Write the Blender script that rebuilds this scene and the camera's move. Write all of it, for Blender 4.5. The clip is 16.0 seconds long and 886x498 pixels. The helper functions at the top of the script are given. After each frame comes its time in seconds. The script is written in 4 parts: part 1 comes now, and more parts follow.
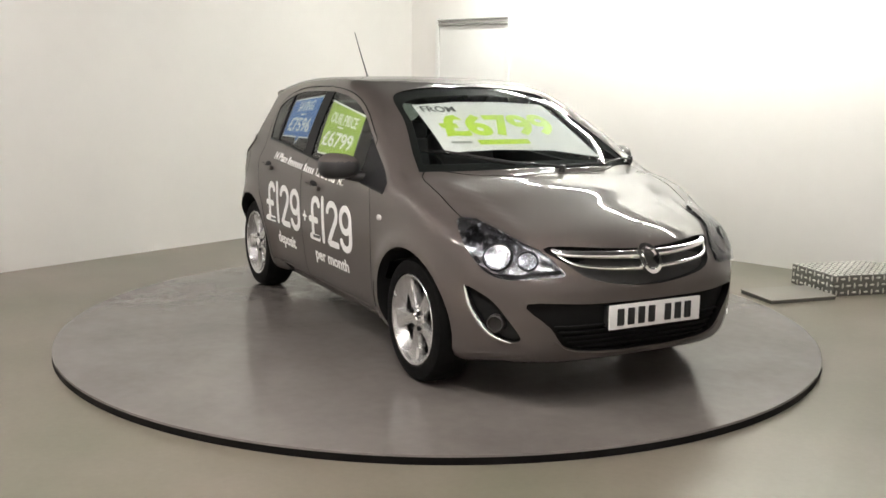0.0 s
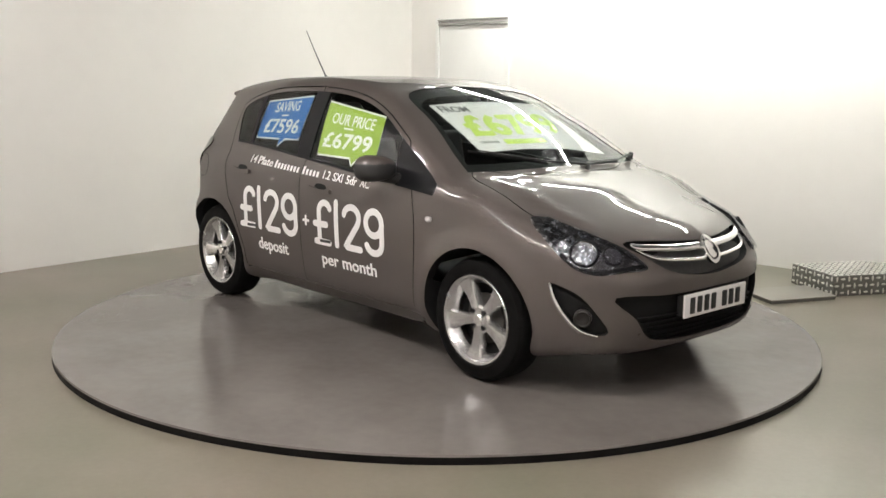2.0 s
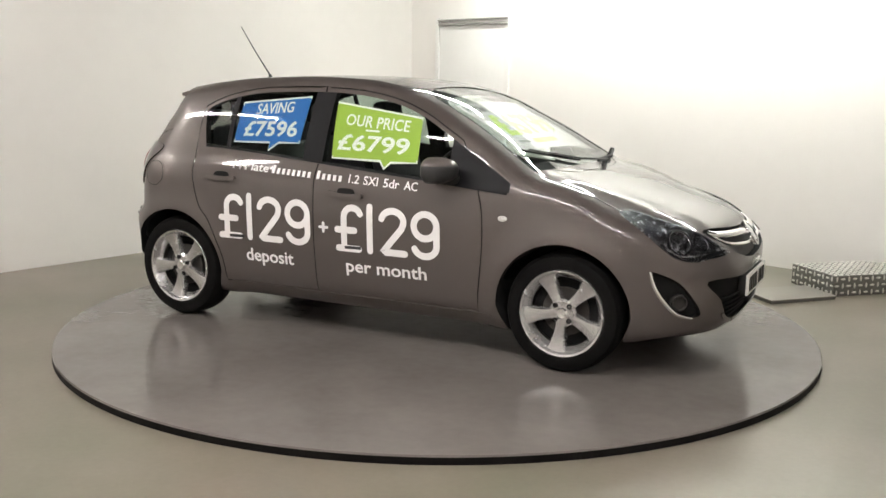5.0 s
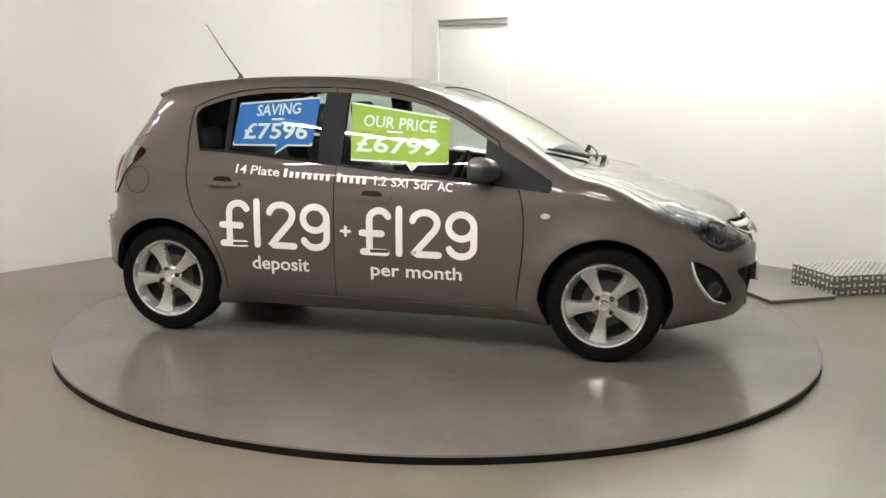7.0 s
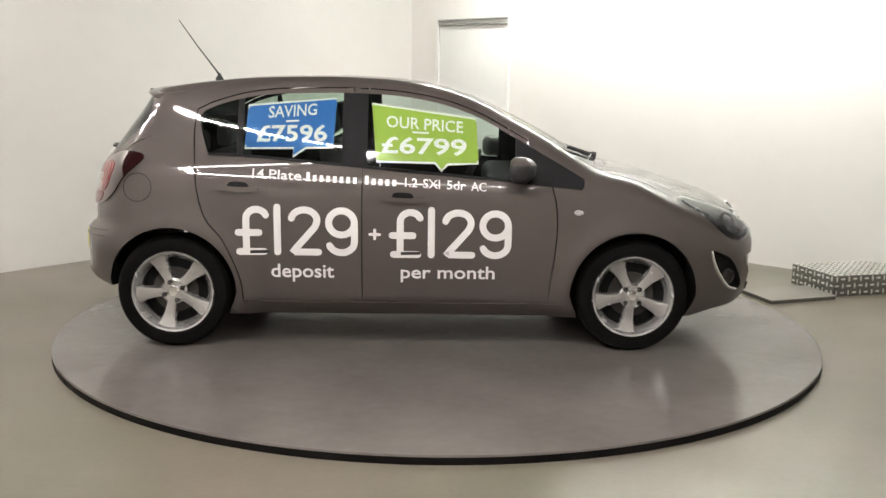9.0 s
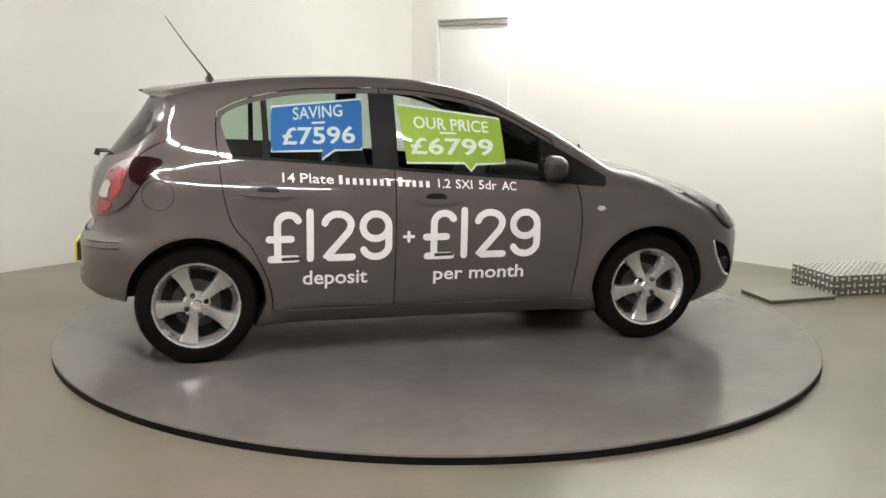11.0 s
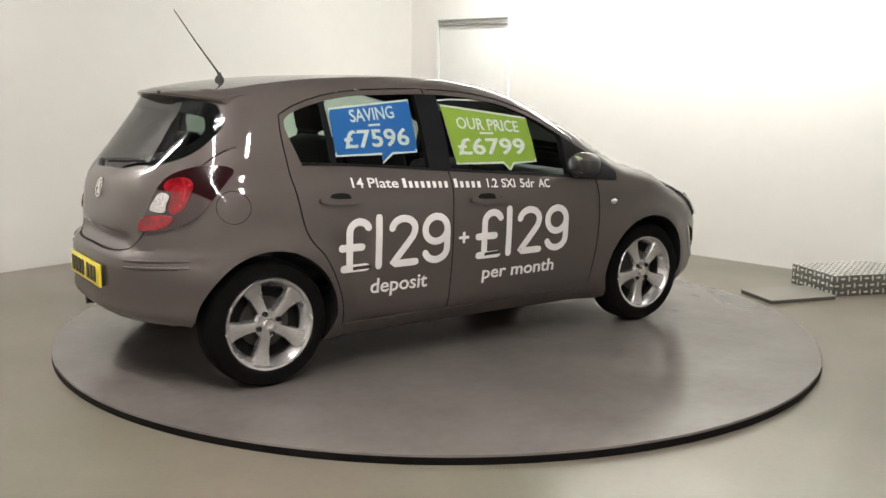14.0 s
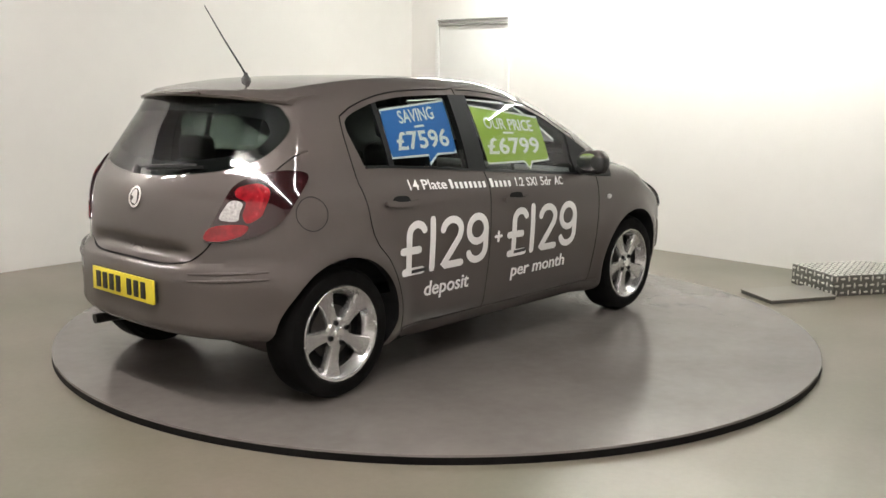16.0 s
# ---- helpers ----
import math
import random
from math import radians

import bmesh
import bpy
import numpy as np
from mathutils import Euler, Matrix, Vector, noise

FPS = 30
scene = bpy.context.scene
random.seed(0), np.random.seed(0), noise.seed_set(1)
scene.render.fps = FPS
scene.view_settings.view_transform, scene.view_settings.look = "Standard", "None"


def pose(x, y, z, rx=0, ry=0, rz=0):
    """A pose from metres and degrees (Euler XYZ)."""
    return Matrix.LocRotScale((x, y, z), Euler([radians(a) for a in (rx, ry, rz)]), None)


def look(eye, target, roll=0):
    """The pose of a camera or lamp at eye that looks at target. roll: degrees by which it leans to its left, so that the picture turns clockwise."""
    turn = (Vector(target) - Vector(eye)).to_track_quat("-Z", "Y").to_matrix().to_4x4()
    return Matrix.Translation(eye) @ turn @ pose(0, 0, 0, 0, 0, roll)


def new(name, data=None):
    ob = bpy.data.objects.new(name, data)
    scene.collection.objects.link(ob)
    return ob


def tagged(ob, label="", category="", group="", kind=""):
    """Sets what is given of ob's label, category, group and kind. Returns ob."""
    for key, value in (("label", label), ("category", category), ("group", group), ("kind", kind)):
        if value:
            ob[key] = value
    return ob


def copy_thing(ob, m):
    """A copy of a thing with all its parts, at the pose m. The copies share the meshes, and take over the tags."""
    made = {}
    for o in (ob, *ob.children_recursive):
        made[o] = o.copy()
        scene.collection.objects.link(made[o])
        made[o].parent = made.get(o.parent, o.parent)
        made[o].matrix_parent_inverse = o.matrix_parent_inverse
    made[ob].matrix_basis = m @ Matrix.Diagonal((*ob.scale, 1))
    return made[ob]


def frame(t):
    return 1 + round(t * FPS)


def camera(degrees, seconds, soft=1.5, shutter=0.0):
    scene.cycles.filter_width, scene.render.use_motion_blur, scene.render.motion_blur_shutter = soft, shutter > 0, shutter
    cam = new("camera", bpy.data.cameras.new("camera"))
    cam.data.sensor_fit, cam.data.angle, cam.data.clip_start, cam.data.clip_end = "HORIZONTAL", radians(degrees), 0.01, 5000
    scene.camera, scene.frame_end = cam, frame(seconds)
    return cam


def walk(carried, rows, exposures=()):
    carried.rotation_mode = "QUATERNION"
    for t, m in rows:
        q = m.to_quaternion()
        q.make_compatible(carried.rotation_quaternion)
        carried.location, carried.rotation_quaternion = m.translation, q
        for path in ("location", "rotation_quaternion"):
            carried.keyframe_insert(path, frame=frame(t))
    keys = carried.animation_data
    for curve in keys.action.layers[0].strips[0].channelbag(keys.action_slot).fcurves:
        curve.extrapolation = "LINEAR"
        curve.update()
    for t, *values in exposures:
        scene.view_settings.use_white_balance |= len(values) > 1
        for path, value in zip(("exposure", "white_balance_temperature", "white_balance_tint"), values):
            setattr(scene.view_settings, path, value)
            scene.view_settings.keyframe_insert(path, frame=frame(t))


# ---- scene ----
cam = camera(49.2, 16.0, soft=1.5)
EYE, AIM = (0.0, -5.865, 1.459), (0.0257, 0.0, 0.4395)
walk(cam, [(0.0, look(EYE, AIM, 0.74)), (16.0, look(EYE, AIM, 0.74))])

# ---- light ----
scene.view_settings.exposure = 1.38
world = bpy.data.worlds.new("world")
world.use_nodes = True
world.node_tree.nodes["Background"].inputs[0].default_value = (0.02, 0.02, 0.02, 1)
scene.world = world

TUBE_POWER = 84.0
FLOOR_Z, CEIL_Z = -0.042, 3.0


# ---- materials ----
def material(name, color, rough=0.5, metal=0.0, vary=0.0, scale=8.0, bump=0.0, bump_scale=60.0, coat=0.0, emit=0.0, spec=0.5, color2=None):
    """Principled surface whose colour and roughness vary at two scales."""
    m = bpy.data.materials.new(name)
    m.use_nodes = True
    nt = m.node_tree
    b = nt.nodes["Principled BSDF"]
    b.inputs["Base Color"].default_value = (*color, 1)
    b.inputs["Roughness"].default_value = rough
    b.inputs["Metallic"].default_value = metal
    b.inputs["Coat Weight"].default_value = coat
    b.inputs["Specular IOR Level"].default_value = spec
    b.inputs["Coat Roughness"].default_value = 0.03
    b.inputs["Coat IOR"].default_value = 1.5
    if emit:
        b.inputs["Emission Color"].default_value = (*color, 1)
        b.inputs["Emission Strength"].default_value = emit
    tc = nt.nodes.new("ShaderNodeTexCoord")
    if vary:
        n1, n2 = nt.nodes.new("ShaderNodeTexNoise"), nt.nodes.new("ShaderNodeTexNoise")
        n1.inputs["Scale"].default_value, n2.inputs["Scale"].default_value = scale, scale * 9
        n1.inputs["Detail"].default_value = n2.inputs["Detail"].default_value = 5
        add = nt.nodes.new("ShaderNodeMath")
        add.operation = "MULTIPLY_ADD"
        add.inputs[1].default_value = 0.35
        nt.links.new(tc.outputs["Object"], n1.inputs["Vector"])
        nt.links.new(tc.outputs["Object"], n2.inputs["Vector"])
        nt.links.new(n2.outputs["Fac"], add.inputs[0])
        nt.links.new(n1.outputs["Fac"], add.inputs[2])
        ramp = nt.nodes.new("ShaderNodeMapRange")
        ramp.inputs["From Min"].default_value, ramp.inputs["From Max"].default_value = 0.38, 0.98
        mix = nt.nodes.new("ShaderNodeMix")
        mix.data_type = "RGBA"
        c2 = color2 or tuple(min(1, c * (1 + vary)) for c in color)
        c1 = tuple(c * (1 - vary) for c in color) if not color2 else color
        mix.inputs[6].default_value, mix.inputs[7].default_value = (*c1, 1), (*c2, 1)
        nt.links.new(add.outputs[0], ramp.inputs["Value"])
        nt.links.new(ramp.outputs[0], mix.inputs[0])
        nt.links.new(mix.outputs[2], b.inputs["Base Color"])
        rr = nt.nodes.new("ShaderNodeMapRange")
        rr.inputs["To Min"].default_value, rr.inputs["To Max"].default_value = max(0.02, rough * (1 - vary)), min(1, rough * (1 + vary))
        nt.links.new(ramp.outputs[0], rr.inputs["Value"])
        nt.links.new(rr.outputs[0], b.inputs["Roughness"])
    if bump:
        n3, bp = nt.nodes.new("ShaderNodeTexNoise"), nt.nodes.new("ShaderNodeBump")
        n3.inputs["Scale"].default_value, n3.inputs["Detail"].default_value = bump_scale, 4
        bp.inputs["Strength"].default_value, bp.inputs["Distance"].default_value = bump, 0.004
        nt.links.new(tc.outputs["Object"], n3.inputs["Vector"])
        nt.links.new(n3.outputs["Fac"], bp.inputs["Height"])
        nt.links.new(bp.outputs[0], b.inputs["Normal"])
    return m


def glass(name, tint, ior=1.43):
    """A thin pane: tinted clear film with a Fresnel gloss."""
    m = bpy.data.materials.new(name)
    m.use_nodes = True
    nt = m.node_tree
    nt.nodes.remove(nt.nodes["Principled BSDF"])
    out = nt.nodes["Material Output"]
    tr, gl, fr, mx = (nt.nodes.new("ShaderNode" + k) for k in ("BsdfTransparent", "BsdfGlossy", "Fresnel", "MixShader"))
    tr.inputs[0].default_value = (*tint, 1)
    gl.inputs["Roughness"].default_value = 0.01
    fr.inputs["IOR"].default_value = ior
    nt.links.new(fr.outputs[0], mx.inputs[0])
    nt.links.new(tr.outputs[0], mx.inputs[1])
    nt.links.new(gl.outputs[0], mx.inputs[2])
    nt.links.new(mx.outputs[0], out.inputs["Surface"])
    return m


def concrete(name):
    """Worn floor paint: broad pinkish and greenish patches, fine grime, slow changes of gloss."""
    m = material(name, (0.18, 0.16, 0.13), 0.32)
    nt = m.node_tree
    b = nt.nodes["Principled BSDF"]
    tc = nt.nodes.new("ShaderNodeTexCoord")
    noise = []
    for scale, detail in ((0.8, 3), (38, 1)):
        n = nt.nodes.new("ShaderNodeTexNoise")
        n.inputs["Scale"].default_value, n.inputs["Detail"].default_value = scale, detail
        nt.links.new(tc.outputs["Object"], n.inputs["Vector"])
        noise.append(n)
    shade = None
    for n, low, high, lo_c, hi_c in ((noise[0], 0.2, 0.8, (0.232, 0.192, 0.160), (0.140, 0.142, 0.098)), (noise[1], 0.1, 0.9, (0.93, 0.93, 0.93), (1.05, 1.05, 1.05))):
        r = nt.nodes.new("ShaderNodeMapRange")
        r.inputs["From Min"].default_value, r.inputs["From Max"].default_value = low, high
        mix = nt.nodes.new("ShaderNodeMix")
        mix.data_type = "RGBA"
        mix.inputs[6].default_value, mix.inputs[7].default_value = (*lo_c, 1), (*hi_c, 1)
        nt.links.new(n.outputs["Fac"], r.inputs["Value"])
        nt.links.new(r.outputs[0], mix.inputs[0])
        if shade is None:
            shade = mix.outputs[2]
        else:
            mul = nt.nodes.new("ShaderNodeMix")
            mul.data_type, mul.blend_type = "RGBA", "MULTIPLY"
            mul.inputs[0].default_value = 1
            nt.links.new(shade, mul.inputs[6])
            nt.links.new(mix.outputs[2], mul.inputs[7])
            shade = mul.outputs[2]
    nt.links.new(shade, b.inputs["Base Color"])
    rough = nt.nodes.new("ShaderNodeMapRange")
    rough.inputs["From Min"].default_value, rough.inputs["From Max"].default_value = 0.1, 0.9
    rough.inputs["To Min"].default_value, rough.inputs["To Max"].default_value = 0.27, 0.36
    nt.links.new(noise[0].outputs["Fac"], rough.inputs["Value"])
    nt.links.new(rough.outputs[0], b.inputs["Roughness"])
    return m


M_WALL = material("white_wall_paint", (0.80, 0.78, 0.75), 0.75, vary=0.03, scale=0.9, bump=0.15, bump_scale=40)
M_BACKWALL = material("off_white_wall_paint", (0.80, 0.775, 0.75), 0.8, vary=0.06, scale=1.2)
M_CEIL = material("ceiling_paint", (0.05, 0.05, 0.05), 0.8, vary=0.03, scale=1.5)
M_FLOOR = concrete("painted_concrete_floor")
M_DISC = material("turntable_deck", (0.165, 0.148, 0.138), 0.17, vary=0.2, scale=1.6, bump=0.06, bump_scale=90)
M_RIM = material("turntable_black_edge", (0.008, 0.007, 0.007), 0.6, vary=0.3, scale=6, spec=0.1)
M_DOOR = material("white_door_paint", (0.79, 0.785, 0.765), 0.5, vary=0.03, scale=3)
M_GREYMETAL = material("grey_metal", (0.32, 0.32, 0.30), 0.45, 0.6, vary=0.1, scale=6)
M_TREAD = material("aluminium_tread_plate", (0.66, 0.65, 0.60), 0.34, 0.6, vary=0.1, scale=9)
M_CASING = material("dull_aluminium", (0.16, 0.157, 0.14), 0.5, 0.5, vary=0.15, scale=9)
M_COVER = material("dull_metal_cover", (0.27, 0.255, 0.225), 0.4, 0.3, vary=0.15, scale=5)
M_TUBE = material("warm_fluorescent_tube", (1.0, 0.94, 0.90), 0.4, emit=TUBE_POWER * 1.25)
M_TUBE_COOL = material("cool_fluorescent_tube", (0.985, 1.0, 0.93), 0.4, emit=TUBE_POWER * 1.0)
M_BATTEN = material("white_batten", (0.8, 0.8, 0.8), 0.5)

M_PAINT = material("grey_metallic_paint", (0.088, 0.075, 0.069), 0.52, 0.16, vary=0.10, scale=900, coat=0.78, spec=0.12)
M_INNER = material("dark_inner_plastic", (0.006, 0.006, 0.006), 0.8, spec=0.2)
M_BLACK = material("black_satin_trim", (0.007, 0.007, 0.008), 0.5, spec=0.12)
M_PLASTIC = material("black_grained_plastic", (0.018, 0.018, 0.018), 0.55, vary=0.2, scale=60, bump=0.2, bump_scale=400)
M_GLASS = glass("window_glass", (0.90, 0.94, 0.92))
M_REARGLASS = glass("dark_rear_glass", (0.55, 0.60, 0.58))
M_PRIV = glass("rear_window_glass", (0.82, 0.88, 0.84))
M_CHROME = material("chrome", (0.90, 0.90, 0.90), 0.14, 1.0)
M_ALLOY = material("silver_alloy", (0.55, 0.545, 0.54), 0.27, 0.8, vary=0.03, scale=12, coat=0.4)
M_DARKALLOY = material("dark_alloy", (0.03, 0.028, 0.026), 0.5, 0.5)
M_TYRE = material("tyre_rubber", (0.0045, 0.0043, 0.0042), 0.85, vary=0.2, scale=20, bump=0.2, bump_scale=200, spec=0.1)
M_DISCBRAKE = material("brake_steel", (0.05, 0.046, 0.042), 0.5, 0.6, vary=0.15, scale=15)
M_LENS = glass("lamp_lens", (0.95, 0.96, 0.97), 1.3)
M_LAMPBODY = material("smoked_silver_lamp_housing", (0.16, 0.16, 0.165), 0.2, 0.85, vary=0.8, scale=26, bump=1.0, bump_scale=30)
# strong mottling puts broken-up reflections into the reflector colour
M_BOWL = material("silvered_reflector", (0.27, 0.27, 0.285), 0.2, 1.0, vary=0.7, scale=45, bump=1.0, bump_scale=60)
M_RED = material("red_lamp_lens", (0.30, 0.008, 0.014), 0.12, coat=1.0)
M_REDCLEAR = material("bright_red_reflector", (0.21, 0.003, 0.008), 0.2, coat=0.6, vary=0.6, scale=28)
M_DARKRED = material("smoked_red_lens", (0.018, 0.003, 0.004), 0.10, coat=1.0)
M_WHITELENS = material("white_reverse_lens", (0.45, 0.43, 0.42), 0.2, coat=1.0, vary=0.45, scale=80)
M_WHITE = material("white_vinyl", (0.80, 0.79, 0.78), 0.5, vary=0.03, scale=40, spec=0.2)
M_BLUE = material("blue_sticker", (0.04, 0.175, 0.50), 0.5, coat=0.1, spec=0.15)
M_GREEN = material("lime_green_sticker", (0.34, 0.47, 0.075), 0.5, coat=0.1, spec=0.15)
M_PALE = material("pale_green_print", (0.56, 0.74, 0.09), 0.4)
M_YELLOW = material("yellow_plate", (0.80, 0.66, 0.05), 0.35)
M_INK = material("black_ink", (0.015, 0.015, 0.016), 0.4)
M_GREYINK = material("grey_ink", (0.35, 0.36, 0.34), 0.5)
M_SEAT = material("charcoal_seat_cloth", (0.028, 0.028, 0.030), 0.9, vary=0.25, scale=40, bump=0.3, bump_scale=300)


# ---- building helpers ----
def mesh_of(bm, name, mat, smooth=35):
    me = bpy.data.meshes.new(name)
    bm.to_mesh(me)
    bm.free()
    for m in (mat if isinstance(mat, (list, tuple)) else [mat]):
        me.materials.append(m)
    if smooth:
        me.shade_smooth()
        me.set_sharp_from_angle(angle=radians(smooth))
    return me


def part(name, bm, mat, parent=None, label="", smooth=35):
    """Links a bmesh as one mesh object, under a thing or a part."""
    me = bm if isinstance(bm, bpy.types.Mesh) else mesh_of(bm, name, mat, smooth)
    ob = new(name, me)
    ob.parent = parent
    return tagged(ob, label)


def thing(name, label, category, group="", at=None, kind=""):
    ob = new(name)
    ob.empty_display_size = 0.1
    if at is not None:
        ob.matrix_basis = at
    return tagged(ob, label, category, group, kind)


def box(x0, x1, y0, y1, z0, z1, bevel=0.0, bm=None, seg=2):
    bm = bm or bmesh.new()
    r = bmesh.ops.create_cube(bm, size=1, matrix=Matrix.LocRotScale(((x0 + x1) / 2, (y0 + y1) / 2, (z0 + z1) / 2), None, (x1 - x0, y1 - y0, z1 - z0)))
    if bevel:
        es = list({e for v in r["verts"] for e in v.link_edges})
        bmesh.ops.bevel(bm, geom=es, offset=bevel, segments=seg, affect="EDGES", profile=0.6)
    return bm


def lathe(profile, seg=64, axis="y", bm=None, close=False):
    """Turns (radius, offset) pairs round an axis."""
    bm = bm or bmesh.new()
    rings = []
    for r, o in profile:
        ring = []
        for i in range(seg):
            a = 2 * math.pi * i / seg
            c, s = r * math.cos(a), r * math.sin(a)
            ring.append(bm.verts.new((c, o, s) if axis == "y" else (c, s, o)))
        rings.append(ring)
    pairs = list(zip(rings, rings[1:])) + ([(rings[-1], rings[0])] if close else [])
    for a, b in pairs:
        for i in range(seg):
            j = (i + 1) % seg
            bm.faces.new((a[i], a[j], b[j], b[i]))
    if not close:
        bm.faces.new(rings[0][::-1])
        bm.faces.new(rings[-1])
    bmesh.ops.recalc_face_normals(bm, faces=bm.faces)
    return bm


def rod(points, radius, sides=8, bm=None, taper=1.0):
    """A round bar along a run of points."""
    bm = bm or bmesh.new()
    pts = [Vector(p) for p in points]
    rings = []
    for i, p in enumerate(pts):
        d = (pts[min(i + 1, len(pts) - 1)] - pts[max(i - 1, 0)]).normalized()
        q = d.to_track_quat("Z", "Y")
        r = radius * (1 + (taper - 1) * i / (len(pts) - 1))
        rings.append([bm.verts.new(p + q @ Vector((r * math.cos(2 * math.pi * k / sides), r * math.sin(2 * math.pi * k / sides), 0))) for k in range(sides)])
    for a, b in zip(rings, rings[1:]):
        for k in range(sides):
            bm.faces.new((a[k], a[(k + 1) % sides], b[(k + 1) % sides], b[k]))
    bm.faces.new(rings[0][::-1])
    bm.faces.new(rings[-1])
    return bm


def curve(knots):
    """A smooth function through (x, y) knots, with monotone slopes."""
    k = np.array(sorted(knots), float)
    x, y = k[:, 0], k[:, 1]
    d = np.diff(y) / np.diff(x)
    m = np.concatenate([[d[0]], np.where(d[:-1] * d[1:] > 0, 2 * d[:-1] * d[1:] / np.where(abs(d[:-1] + d[1:]) < 1e-12, 1, d[:-1] + d[1:]), 0), [d[-1]]])

    def f(q):
        q = np.clip(np.asarray(q, float), x[0], x[-1])
        i = np.clip(np.searchsorted(x, q) - 1, 0, len(d) - 1)
        h = x[i + 1] - x[i]
        t = (q - x[i]) / h
        return (1 + 2 * t) * (1 - t) ** 2 * y[i] + t * (1 - t) ** 2 * h * m[i] + t * t * (3 - 2 * t) * y[i + 1] + t * t * (t - 1) * h * m[i + 1]
    return f


def rounded(points, n=6, closed=True):
    """Points of a Catmull-Rom run through the given corners."""
    p = [Vector(q) for q in points]
    out = []
    m = len(p)
    for i in range(m if closed else m - 1):
        a, b, c, d = (p[(i + k) % m] if closed else p[min(max(i + k, 0), m - 1)] for k in (-1, 0, 1, 2))
        for j in range(n):
            t = j / n
            out.append(0.5 * (2 * b + (c - a) * t + (2 * a - 5 * b + 4 * c - d) * t * t + (3 * b - 3 * c + d - a) * t ** 3))
    if not closed:
        out.append(p[-1])
    return [tuple(q) for q in out]


# ---- the car's outer form ----
AXLE, WHEEL_Z, WHEEL_R, ARCH_R = 1.2555, 0.308, 0.308, 0.352

plan_w = curve([(-1.95, 0.75), (-1.6, 0.815), (-1.25, 0.842), (-0.7, 0.85), (0, 0.853), (0.7, 0.852), (1.25, 0.842), (1.6, 0.80), (2.1, 0.68)])
side_in = curve([(0.1, -0.13), (0.2, -0.075), (0.28, -0.045), (0.42, -0.022), (0.55, -0.007), (0.72, 0), (0.86, -0.004), (0.93, -0.022), (1.0, -0.062), (1.1, -0.096), (1.2, -0.135), (1.3, -0.180), (1.38, -0.220), (1.55, -0.315)])
top_z = curve([(2.15, 0.60), (2.0, 0.70), (1.93, 0.76), (1.86, 0.80), (1.75, 0.84), (1.59, 0.888), (1.42, 0.94), (1.25, 0.975), (1.14, 0.998), (0.96, 1.09), (0.79, 1.187), (0.61, 1.278),
               (0.44, 1.358), (0.26, 1.418), (0.09, 1.452), (-0.08, 1.473), (-0.43, 1.485), (-0.77, 1.477), (-1.11, 1.45), (-1.28, 1.428), (-1.46, 1.40), (-1.54, 1.385), (-2.0, 1.25)])
front_x = curve([(0.1, 1.80), (0.17, 1.92), (0.25, 2.0), (0.33, 2.03), (0.45, 2.045), (0.55, 2.047), (0.62, 2.04), (0.70, 2.02), (0.76, 1.985), (0.85, 1.92), (1.5, 1.6)])
rear_x = curve([(0.1, -1.70), (0.2, -1.80), (0.3, -1.87), (0.42, -1.90), (0.56, -1.90), (0.62, -1.888), (0.665, -1.845), (0.75, -1.84), (0.9, -1.82), (0.96, -1.80), (1.01, -1.765),
                (1.07, -1.715), (1.19, -1.62), (1.32, -1.525), (1.38, -1.495), (1.5, -1.45)])


def step01(a, b, x):
    t = np.clip((x - a) / (b - a), 0, 1)
    return t * t * (3 - 2 * t)


def join_max(a, b, k):
    return np.maximum(a, b) + np.maximum(k - abs(a - b), 0) ** 2 / (4 * k)


def body_field(p):
    """Below zero inside the car's outer form."""
    x, y, z = p[..., 0], abs(p[..., 1]), p[..., 2]
    w = plan_w(x) + side_in(z)
    w = w - 0.035 * np.clip((-0.75 - x) / 0.8, 0, 2) ** 2 * step01(0.95, 1.3, z)
    for ax in (AXLE, -AXLE):
        d = np.hypot(x - ax, z - WHEEL_Z)
        w = w + 0.026 * np.exp(-((d - ARCH_R - 0.01) / 0.075) ** 2) * step01(0.08, 0.24, z)
    w = w + 0.040 * step01(1.25, 1.5, -x) * (1 - step01(0.40, 0.62, z)) + 0.010 * np.exp(-((z - 0.37) / 0.03) ** 2) * step01(1.3, 1.6, -x)
    w = w - 0.035 * (1 - step01(0.19, 0.30, z)) * (1 - step01(0.7, 0.95, abs(x)))
    top = top_z(x + (0.11 + 0.26 * step01(1.15, 1.65, x)) * y * y * step01(-0.3, 0.6, x)) - (0.04 + 0.05 * step01(1.15, 1.65, x) + 0.03 * step01(0.9, 1.5, -x)) * y * y
    top = top + 0.012 * np.exp(-((y - 0.61 + 0.14 * (x - 1.1)) / 0.035) ** 2) * step01(1.0, 1.25, x) * (1 - step01(1.6, 1.85, x))
    f = join_max(y - w, z - top, 0.07)
    f = join_max(f, x - (front_x(z) - 0.95 * y ** 4), 0.07)
    undercut = 0.035 * np.exp(-((z - 0.685) / 0.035) ** 2) * (1 - step01(0.28, 0.46, y)) - 0.010 * np.exp(-((z - 0.37) / 0.03) ** 2)
    f = join_max(f, undercut + rear_x(z) + 0.022 + (0.60 - 0.05 * step01(0.35, 0.6, z)) * y ** 3 - x, 0.06)
    low = 0.165 + 0.15 * step01(1.38, 1.52, -x) + 0.05 * step01(1.5, 1.8, x)
    return join_max(f, low - z, 0.05)


